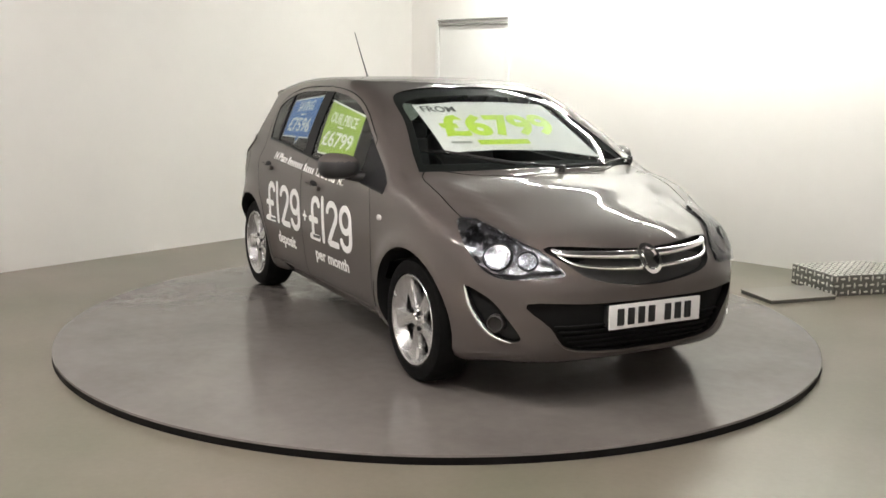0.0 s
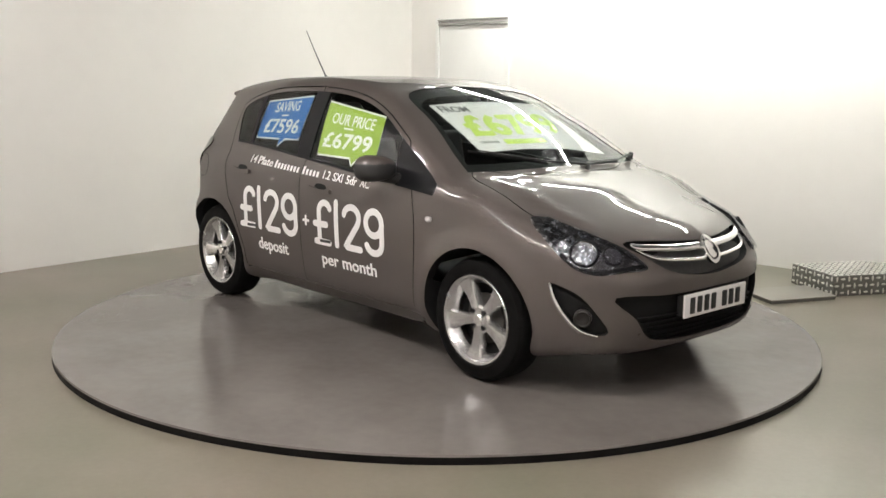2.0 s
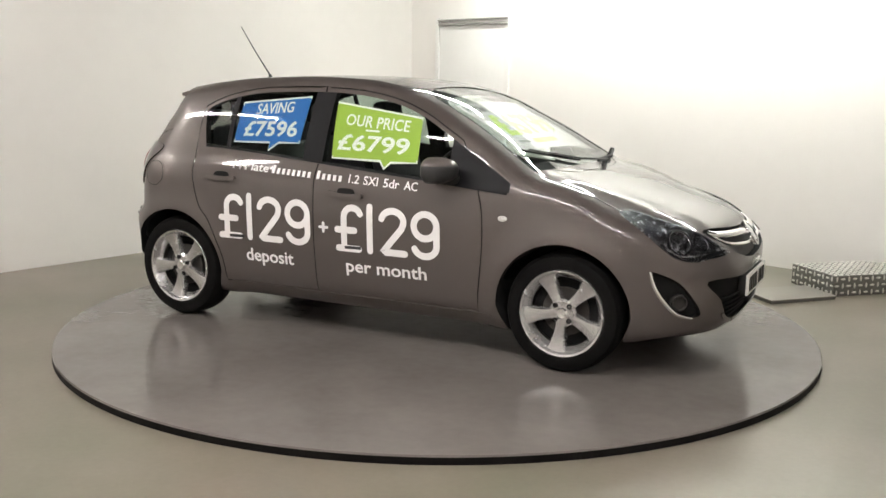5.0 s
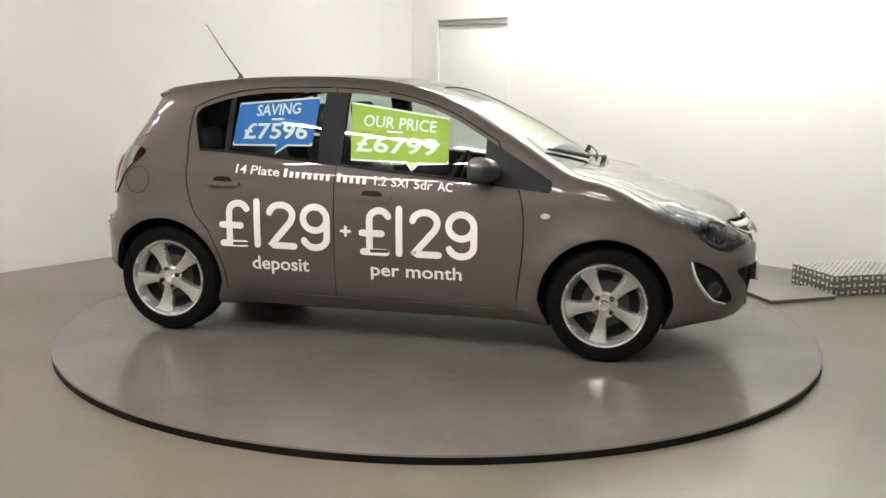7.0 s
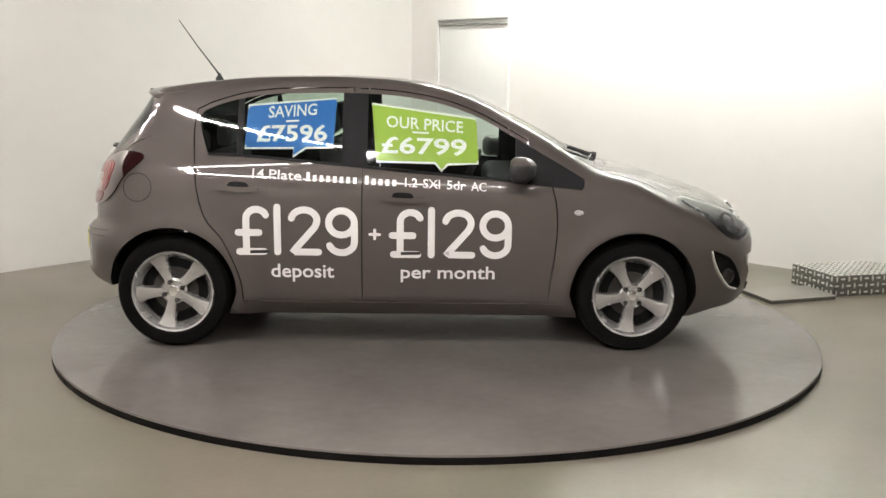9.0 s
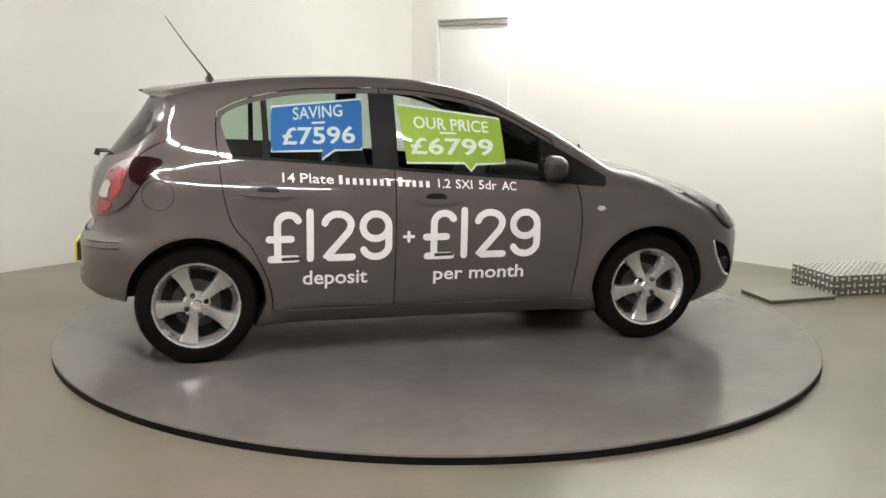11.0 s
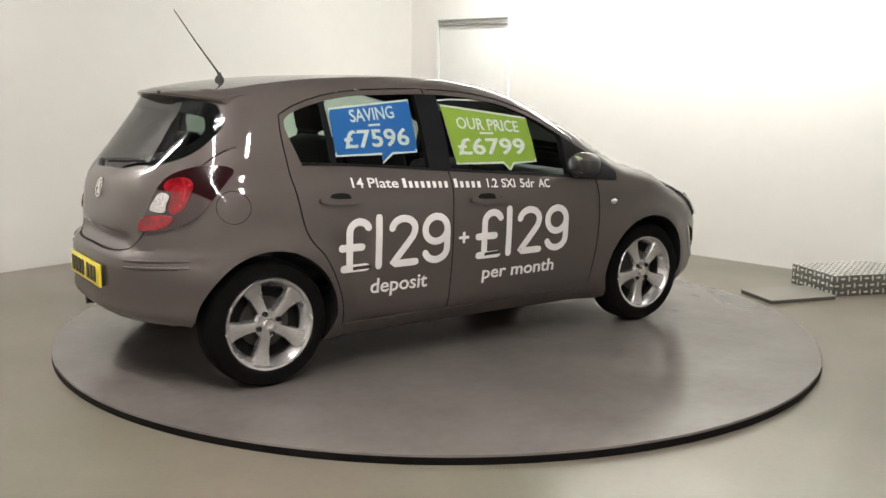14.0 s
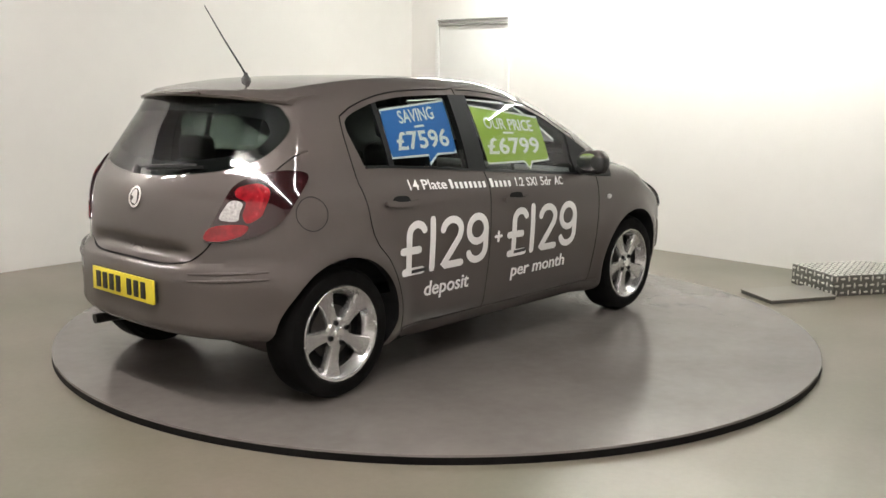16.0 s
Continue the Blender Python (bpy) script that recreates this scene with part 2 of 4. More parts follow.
def cast_form(field, x0, x1, z0, stations, caps, around):
    """A closed mesh of a field, by rays from a line along the car."""
    o, d = [], []
    ang = np.linspace(0, 2 * np.pi, around, endpoint=False)
    ring = np.stack([0 * ang, np.cos(ang), np.sin(ang)], -1)
    rows = [(x1, b) for b in np.linspace(np.pi / 2, 0, caps + 1)[::-1][:-1]] + [(x, np.pi / 2) for x in np.linspace(x1, x0, stations)]
    rows = rows + [(x0, b) for b in np.linspace(np.pi / 2, np.pi, caps + 1)[1:]]
    for x, b in rows:
        o.append(np.tile((x, 0, z0), (around, 1)))
        d.append(ring * np.sin(b) + np.array((np.cos(b), 0, 0)))
    o, d = np.array(o, float), np.array(d, float)
    lo, hi = np.zeros(o.shape[:2]), np.full(o.shape[:2], 2.5)
    for _ in range(34):
        mid = (lo + hi) / 2
        inside = field(o + mid[..., None] * d) < 0
        lo, hi = np.where(inside, mid, lo), np.where(inside, hi, mid)
    p = o + lo[..., None] * d
    n = len(rows)
    bm = bmesh.new()
    first, last = bm.verts.new(p[0].mean(0)), bm.verts.new(p[-1].mean(0))
    vs = [[bm.verts.new(q) for q in row] for row in p[1:-1]]
    for a, b in zip(vs, vs[1:]):
        for i in range(around):
            j = (i + 1) % around
            bm.faces.new((a[i], b[i], b[j], a[j]))
    for i in range(around):
        j = (i + 1) % around
        bm.faces.new((first, vs[0][i], vs[0][j]))
        bm.faces.new((last, vs[-1][j], vs[-1][i]))
    bmesh.ops.recalc_face_normals(bm, faces=bm.faces)
    return bm


from mathutils.bvhtree import BVHTree

OUTER = cast_form(body_field, -1.2, 1.3, 0.62, 150, 44, 160)
SKIN = BVHTree.FromBMesh(OUTER)


class View:
    """A flat drawing plane from which outlines are laid onto the car's skin."""

    def __init__(self, u, v, back):
        self.u, self.v, self.back = Vector(u).normalized(), Vector(v).normalized(), Vector(back).normalized()

    def skin(self, a, b):
        at = self.u * a + self.v * b - self.back * 5
        hit, n, _, _ = SKIN.ray_cast(at, self.back)
        if hit is None:
            hit, n, _, _ = SKIN.find_nearest(at + self.back * 4)
        return hit, n


RIGHT = View((1, 0, 0), (0, 0, 1), (0, 1, 0))
LEFT = View((1, 0, 0), (0, 0, 1), (0, -1, 0))
FRONT = View((0, 1, 0), (0, 0, 1), (-1, 0, 0))
REAR = View((0, 1, 0), (0, 0, 1), (1, 0, 0))
ABOVE = View((1, 0, 0), (0, 1, 0), (0, 0, -1))
FRONT_R = View((1, 1, 0), (0, 0, 1), (-1, 1, 0))
FRONT_L = View((1, -1, 0), (0, 0, 1), (-1, -1, 0))
REAR_R = View((1, -1, 0), (0, 0, 1), (1, 1, 0))
REAR_L = View((1, 1, 0), (0, 0, 1), (1, -1, 0))


def flat(outlines, cell=0.03):
    """A flat bmesh of closed outlines, cut into cells."""
    bm = bmesh.new()
    for out in outlines:
        bm.faces.new([bm.verts.new((a, b, 0)) for a, b in out])
    return cut_cells(bm, cell)


def cut_cells(bm, cell):
    xs, ys = [v.co.x for v in bm.verts], [v.co.y for v in bm.verts]
    for lo, hi, n in ((min(xs), max(xs), (1, 0, 0)), (min(ys), max(ys), (0, 1, 0))):
        k = int((hi - lo) / cell)
        for i in range(1, k + 1):
            c = lo + (hi - lo) * i / (k + 1)
            bmesh.ops.bisect_plane(bm, geom=bm.verts[:] + bm.edges[:] + bm.faces[:], plane_co=Vector(n) * c, plane_no=n)
    bmesh.ops.triangulate(bm, faces=[f for f in bm.faces if len(f.verts) > 4])
    return bm


def lay(bm, view, out=0.002, deep=-0.004, straight=False, film=False):
    """Lays a flat bmesh onto the skin, as a sheet from deep to out along the normals."""
    low = {}
    for v in bm.verts:
        p, n = view.skin(v.co.x, v.co.y)
        v.co = p + n * out
        low[v] = p + n * deep
        if straight:
            v.co, low[v] = p - view.back * out, p - view.back * deep
    top = bm.faces[:]
    edges = [e for e in bm.edges if len(e.link_faces) == 1]
    twin = {v: bm.verts.new(q) for v, q in low.items()}
    for f in top:
        bm.faces.new([twin[v] for v in (f.verts if film else reversed(f.verts))])
    for e in edges:
        a, b = e.verts
        bm.faces.new((a, b, twin[b], twin[a]))
    if film:
        bm.normal_update()
        if sum(f.normal.dot(view.back) * f.calc_area() for f in bm.faces) > 0:
            bmesh.ops.reverse_faces(bm, faces=bm.faces)
        return bm
    bmesh.ops.recalc_face_normals(bm, faces=bm.faces)
    if bm.calc_volume(signed=True) < 0:
        bmesh.ops.reverse_faces(bm, faces=bm.faces)
    return bm


def sheet(outline, view, out=0.002, deep=-0.004, cell=0.03, straight=False, film=False):
    return lay(flat([outline], cell), view, out, deep, straight, film)


def prism(outline, view, near, far):
    """A straight bar of an outline, from near to far along the view."""
    bm = bmesh.new()
    a = [bm.verts.new(view.u * p + view.v * q + view.back * near) for p, q in outline]
    b = [bm.verts.new(view.u * p + view.v * q + view.back * far) for p, q in outline]
    bm.faces.new(a)
    bm.faces.new(b[::-1])
    for i in range(len(a)):
        j = (i + 1) % len(a)
        bm.faces.new((a[i], b[i], b[j], a[j]))
    bmesh.ops.recalc_face_normals(bm, faces=bm.faces)
    return bm


def merge(*bms):
    out = bmesh.new()
    for b in bms:
        me = bpy.data.meshes.new("joined")
        b.to_mesh(me)
        b.free()
        out.from_mesh(me)
        bpy.data.meshes.remove(me)
    return out


def boolean(me, cutter, operation):
    """The mesh me cut by, or kept within, a cutter bmesh."""
    cm = bpy.data.meshes.new("cutter")
    cutter.to_mesh(cm)
    cutter.free()
    a, b = new("work", me), new("cutter", cm)
    mod = a.modifiers.new("cut", "BOOLEAN")
    mod.operation, mod.solver, mod.object = operation, "EXACT", b
    dg = bpy.context.evaluated_depsgraph_get()
    dg.update()
    res = bpy.data.meshes.new_from_object(a.evaluated_get(dg))
    bpy.data.objects.remove(a)
    bpy.data.objects.remove(b)
    return res


def grown(outline, by):
    """An outline moved outwards by a small distance."""
    p = [Vector(q) for q in outline]
    area = sum(p[i - 1].x * p[i].y - p[i].x * p[i - 1].y for i in range(len(p)))
    s = 1 if area > 0 else -1
    out = []
    for i, q in enumerate(p):
        d = (p[(i + 1) % len(p)] - p[i - 1]).normalized()
        out.append(tuple(q + Vector((d.y, -d.x)) * by * s))
    return out


def skin_materials(me):
    """Outer faces keep the paint, faces inside the form are dark."""
    me.materials.clear()
    me.materials.append(M_PAINT)
    me.materials.append(M_INNER)
    for f in me.polygons:
        q, n, _, dist = SKIN.find_nearest(f.center)
        f.material_index = 1 if dist > 0.006 or abs(f.normal.dot(n)) < 0.5 else 0
    me.shade_smooth()
    me.set_sharp_from_angle(angle=radians(32))
    return me


# outlines on the car's side: along the car, height
WIN_TOP = curve([(-1.12, 1.255), (-1.08, 1.287), (-0.96, 1.332), (-0.81, 1.365), (-0.66, 1.38), (-0.35, 1.387), (-0.2, 1.385), (-0.05, 1.375), (0.10, 1.355), (0.25, 1.32), (0.41, 1.26), (0.56, 1.18), (0.72, 1.09), (0.87, 1.005), (0.98, 0.94)])
WIN_LOW = curve([(-1.06, 1.062), (-0.97, 1.06), (-0.66, 1.04), (-0.36, 1.015), (-0.05, 0.99), (0.26, 0.965), (0.57, 0.94), (0.72, 0.925), (0.97, 0.902)])


def window_run(x0, x1, n=14):
    top = [(x, float(WIN_TOP(x))) for x in np.linspace(x0, x1, n)]
    low = [(x, float(WIN_LOW(x))) for x in np.linspace(x1, x0, n)]
    return top + low


REAR_PANE = [(-1.058, 1.064), (-1.09, 1.16), (-1.108, 1.225), (-1.105, 1.262)] + window_run(-1.08, -0.33)[:-1]
FRONT_PANE = window_run(-0.205, 0.60)
REAR_DOOR = [(-0.225, 0.262), (-0.222, 1.0), (-0.28, 1.42)] + [(x, float(WIN_TOP(x)) + 0.028) for x in np.linspace(-0.33, -1.05, 9)] + \
    rounded([(-1.125, 1.29), (-1.135, 1.18), (-1.12, 0.98), (-1.09, 0.80), (-1.05, 0.70), (-0.98, 0.62), (-0.92, 0.50), (-0.88, 0.38), (-0.87, 0.262)], 4, False)
FRONT_DOOR = [(-0.225, 0.262), (0.79, 0.262)] + rounded([(0.795, 0.36), (0.815, 0.52), (0.825, 0.68), (0.815, 0.82), (0.785, 0.93)], 4, False) + [(0.74, 1.0)] + \
    [(x, float(WIN_TOP(x)) + 0.026) for x in np.linspace(0.66, -0.24, 14)] + [(-0.28, 1.42), (-0.222, 1.0)]
WINDSCREEN = rounded([(-0.60, 1.005), (-0.66, 1.03), (-0.56, 1.24), (-0.47, 1.385), (0, 1.425), (0.47, 1.385), (0.56, 1.24), (0.66, 1.03), (0.60, 1.005), (0, 1.012)], 5)
REAR_SCREEN = rounded([(-0.40, 1.045), (-0.59, 1.10), (-0.648, 1.205), (-0.60, 1.30), (-0.48, 1.35), (0, 1.37), (0.48, 1.35), (0.60, 1.30), (0.648, 1.205), (0.59, 1.10), (0.40, 1.045), (0, 1.015)], 5)
TAILGATE = rounded([(-0.34, 0.645), (-0.47, 0.70), (-0.545, 0.80), (-0.64, 0.97), (-0.70, 1.10), (-0.72, 1.22), (-0.68, 1.36), (-0.5, 1.41), (0, 1.425),
                    (0.5, 1.41), (0.68, 1.36), (0.72, 1.22), (0.70, 1.10), (0.64, 0.97), (0.545, 0.80), (0.47, 0.70), (0.34, 0.645), (0, 0.64)], 4)
BONNET = rounded([(1.03, -0.64), (1.3, -0.70), (1.60, -0.66), (1.80, -0.58), (1.94, -0.45), (2.0, -0.25), (2.01, 0), (2.0, 0.25), (1.94, 0.45), (1.80, 0.58), (1.60, 0.66), (1.3, 0.70), (1.03, 0.64), (1.15, 0.35), (1.19, 0), (1.15, -0.35)], 4)
LAMP_R = View((1, 1, 0), (-0.9, 0.9, 2), (-1, 1, -0.9))
LAMP_L = View((1, -1, 0), (-0.9, -0.9, 2), (-1, -1, -0.9))


def seen_from(view, points):
    """Points in space, drawn on a view's plane."""
    return [(Vector(p).dot(view.u), Vector(p).dot(view.v)) for p in points]


# headlamp corners on the car's right: along, across, height
LAMP_EDGE = ((1.53, -0.735, 0.858), (1.615, -0.760, 0.782), (1.70, -0.752, 0.705), (1.765, -0.725, 0.648), (1.83, -0.683, 0.614), (1.885, -0.638, 0.607), (1.947, -0.559, 0.622), (1.994, -0.447, 0.633),
             (1.955, -0.468, 0.690), (1.90, -0.505, 0.738), (1.815, -0.570, 0.782), (1.69, -0.615, 0.822), (1.57, -0.662, 0.858))
HEADLAMP = rounded(seen_from(LAMP_R, LAMP_EDGE), 4)


def to_lamp(points):
    return seen_from(LAMP_R, [FRONT_R.skin(a, b)[0] for a, b in points])


TAIL_LAMP = rounded([(-0.462, 1.048), (-0.466, 0.995), (-0.545, 0.865), (-0.62, 0.81), (-0.70, 0.778), (-0.89, 0.753), (-0.86, 0.828), (-0.805, 0.935), (-0.752, 1.003), (-0.65, 1.045), (-0.54, 1.062)], 4)
FOG = rounded([(0.655, 0.555), (0.70, 0.548), (0.79, 0.505), (0.87, 0.42), (0.92, 0.345), (0.875, 0.325), (0.79, 0.35), (0.72, 0.42), (0.675, 0.49)], 4)
GRILLE = rounded([(-0.445, 0.738), (-0.41, 0.675), (-0.30, 0.605), (0, 0.565), (0.30, 0.605), (0.41, 0.675), (0.445, 0.738), (0, 0.722)], 5)
INTAKE = rounded([(-0.59, 0.505), (-0.50, 0.40), (-0.41, 0.30), (-0.2, 0.272), (0, 0.268), (0.2, 0.272), (0.41, 0.30), (0.50, 0.40), (0.59, 0.505), (0.3, 0.502), (0, 0.50), (-0.3, 0.502)], 4)


def car_shell():
    """Body, doors, bonnet and tailgate: one skin, hollowed, opened and parted."""
    me = bpy.data.meshes.new("skin")
    OUTER.to_mesh(me)

    def cabin(p):
        f = body_field(p) + 0.045
        f = join_max(f, 0.42 - p[..., 2], 0.05)
        return join_max(f, p[..., 0] - 1.02 - 0.2 * (p[..., 2] < 0), 0.05)
    hollow = cast_form(cabin, -1.2, 0.85, 0.75, 70, 18, 72)
    wells = [lathe([(ARCH_R, s * 0.56), (ARCH_R, s * 1.2)], 72) for s in (1, 1, -1, -1)]
    for w, ax in zip(wells, (AXLE, -AXLE, AXLE, -AXLE)):
        for v in w.verts:
            v.co.x *= 1 - 0.075 * min(1, max(0, -v.co.z / 0.1))
        bmesh.ops.translate(w, verts=w.verts, vec=(ax, 0, WHEEL_Z + 0.008))
    me = boolean(me, merge(*wells), "DIFFERENCE")
    me = boolean(me, hollow, "DIFFERENCE")
    panes = [prism(o, RIGHT, -1.5, 1.5) for o in (REAR_PANE, FRONT_PANE)]
    panes += [prism(WINDSCREEN, FRONT, -1.6, -0.1), prism(REAR_SCREEN, REAR, -2.3, -1.1)]
    for pane in panes:
        me = boolean(me, pane, "DIFFERENCE")
    dents = [sheet(o, v, 0.05, -0.045, straight=True) for o, v in ((GRILLE, FRONT), (INTAKE, FRONT))]
    dents += [sheet(FOG, v, 0.05, -0.038, straight=True) for v in (FRONT_R, FRONT_L)]
    for dent in dents:
        me = boolean(me, dent, "DIFFERENCE")
    pieces = []
    gap = 0.006
    for name, out, view, near, far in (("rear_door", REAR_DOOR, RIGHT, -1.3, -0.4), ("front_door", FRONT_DOOR, RIGHT, -1.3, -0.4), ("rear_door", REAR_DOOR, LEFT, -1.3, -0.4),
                                       ("front_door", FRONT_DOOR, LEFT, -1.3, -0.4), ("tailgate", TAILGATE, REAR, -2.3, -1.36), ("bonnet", BONNET, ABOVE, -1.2, -0.72)):
        pieces.append((name, skin_materials(boolean(me, prism(grown(out, -gap / 2), view, near, far), "INTERSECT"))))
        me = boolean(me, prism(grown(out, gap / 2), view, near, far), "DIFFERENCE")
    return skin_materials(me), pieces


car = thing("car", "grey metallic hatchback with white price lettering on its doors", "car")
shell, pieces = car_shell()
body = part("body", shell, None, car, "grey-brown metallic painted body")
for name, me in pieces:
    part(name, me, None, car)

# ---- the car's parts ----
def strip(bm, points, width, closed=False, ends=True):
    """A flat strip of quads along a run of 2D points, with round ends."""
    p = [Vector(q).to_2d() for q in points]
    m = len(p)
    rows = []
    for i, q in enumerate(p):
        a, b = (p[(i + 1) % m], p[i - 1]) if closed else (p[min(i + 1, m - 1)], p[max(i - 1, 0)])
        d = (a - b).normalized()
        n = Vector((-d.y, d.x)) * width / 2
        if ends and not closed and i in (0, m - 1):
            s = -1 if i == 0 else 1
            cap = [(q + d * s * width * 0.5 * math.sin(k) , math.cos(k)) for k in (1.2, 0.7)]
            cap = cap if i == 0 else cap[::-1]
            extra = [(bm.verts.new((*(c + n * w), 0)), bm.verts.new((*(c - n * w), 0))) for c, w in cap]
            mid = [(bm.verts.new((*(q + n), 0)), bm.verts.new((*(q - n), 0)))]
            rows += extra + mid if i == 0 else mid + extra
        else:
            rows.append((bm.verts.new((*(q + n), 0)), bm.verts.new((*(q - n), 0))))
    for (a, b), (c, d) in list(zip(rows, rows[1:])) + ([(rows[-1], rows[0])] if closed else []):
        bm.faces.new((a, b, d, c))
    return bm


def arc(cx, cz, rx, rz, a0, a1, n=12):
    return [(cx + rx * math.cos(radians(a)), cz + rz * math.sin(radians(a))) for a in np.linspace(a0, a1, n)]


def line(a, b, n=6):
    return [tuple(np.array(a) + (np.array(b) - np.array(a)) * t) for t in np.linspace(0, 1, n)]


def strokes(ch):
    """Round-ended strokes of a big price character, in a unit-high box."""
    if ch == "1":
        return [(line((0.10, 0.06), (0.10, 0.99), 8), False)]
    if ch == "2":
        return [(arc(0.27, 0.73, 0.21, 0.21, 170, -20, 14) + line((0.44, 0.58), (0.08, 0.07), 7) + line((0.12, 0.065), (0.50, 0.065), 5), False)]
    if ch == "9":
        return [(arc(0.27, 0.68, 0.21, 0.25, 0, 345, 24), True), (line((0.48, 0.68), (0.48, 0.32), 4) + arc(0.27, 0.28, 0.21, 0.22, 0, -160, 12), False)]
    if ch == "+":
        return [(line((0.05, 0.45), (0.22, 0.45), 3), False), (line((0.135, 0.36), (0.135, 0.54), 3), False)]
    return [(arc(0.36, 0.74, 0.17, 0.20, 25, 180, 12) + line((0.19, 0.68), (0.19, 0.08), 6), False), (line((0.06, 0.46), (0.40, 0.46), 5), False), (line((0.08, 0.065), (0.48, 0.065), 5), False)]


def price(x, z, h):
    """The price lettering, from a left foot point."""
    out = []
    for ch, at in (("pound", 0.0), ("1", 0.60), ("2", 0.87), ("9", 1.48)):
        for k, (pts, loop) in enumerate(strokes(ch)):
            bm = strip(bmesh.new(), [(x + (at + a) * h * 1.25, z + b * h) for a, b in pts], 0.142 * h, loop)
            out.append(lay(bm, RIGHT, 0.0022 + 0.0006 * k, 0.0))
    return merge(*out)


def words(text, x0, x1, z0, z1, view, out=0.0025, deep=0.0, cell=0.06, bold=0.0, slope=0.0, flip=False):
    """Lettering in the built-in font, fitted to a box and laid onto the skin."""
    bm = flat_words(text, x0, x1, z0, z1, bold, slope, flip)
    if cell:
        cut_cells(bm, cell)
    return lay(bm, view, out, deep)


def flat_words(text, x0, x1, z0, z1, bold=0.0, slope=0.0, flip=False):
    cu = bpy.data.curves.new("text", "FONT")
    cu.body, cu.offset, cu.resolution_u = text, bold, 3
    ob = new("text", cu)
    dg = bpy.context.evaluated_depsgraph_get()
    dg.update()
    me = bpy.data.meshes.new_from_object(ob.evaluated_get(dg))
    bpy.data.objects.remove(ob)
    bm = bmesh.new()
    bm.from_mesh(me)
    bpy.data.meshes.remove(me)
    bmesh.ops.remove_doubles(bm, verts=bm.verts, dist=1e-5)
    xs, ys = [v.co.x for v in bm.verts], [v.co.y for v in bm.verts]
    ax, bx, ay, by = min(xs), max(xs), min(ys), max(ys)
    for v in bm.verts:
        u = (v.co.x - ax) / (bx - ax)
        w = (v.co.y - ay) / (by - ay)
        v.co = (x0 + (x1 - x0) * (1 - u if flip else u), z0 + (z1 - z0) * w + slope * u, 0)
    return bm


# glass
for view in (RIGHT, LEFT):
    for o, m in ((REAR_PANE, M_PRIV), (FRONT_PANE, M_GLASS)):
        g = part("window", sheet(grown(o, 0.004), view, -0.004, -0.008, 0.05, film=True), m, car, "tinted side window")
        g.visible_shadow = False
    part("pillar_trim", sheet([(-0.20, 1.385), (-0.335, 1.388), (-0.335, 1.013), (-0.20, 1.003)], view, 0.0015, -0.002, 0.05), M_BLACK, car, "gloss black pillar trim")
    part("quarter_trim", sheet(window_run(0.60, 0.965, 8), view, 0.002, -0.002, 0.04), M_BLACK, car, "black corner trim")
    part("window_divider", sheet([(-0.905, 1.345), (-0.875, 1.352), (-0.868, 1.056), (-0.90, 1.058)], view, 0.001, -0.008, 0.05), M_BLACK, car, "black window divider")
    rail = strip(bmesh.new(), [(x, float(WIN_LOW(x)) - 0.006) for x in np.linspace(-1.05, 0.95, 40)], 0.012)
    part("waist_seal", lay(rail, view, 0.004, -0.003), M_BLACK, car, "black waist seal")
screen = part("windscreen", sheet(grown(WINDSCREEN, 0.004), FRONT, -0.003, -0.008, 0.05, film=True), M_GLASS, car, "clear windscreen")
for o, v, w, z in ((WINDSCREEN, FRONT, 0.045, -0.009), (REAR_SCREEN, REAR, 0.07, -0.005)):
    part("black_border", lay(strip(bmesh.new(), grown(o, 0.006 - w / 2), w, True), v, z, z - 0.002), M_INNER, car, "black printed glass border")
screen.visible_shadow = False
screen = part("rear_screen", sheet(grown(REAR_SCREEN, 0.004), REAR, 0.001, -0.004, 0.05, film=True), M_REARGLASS, car, "tinted rear window")
screen.visible_shadow = False

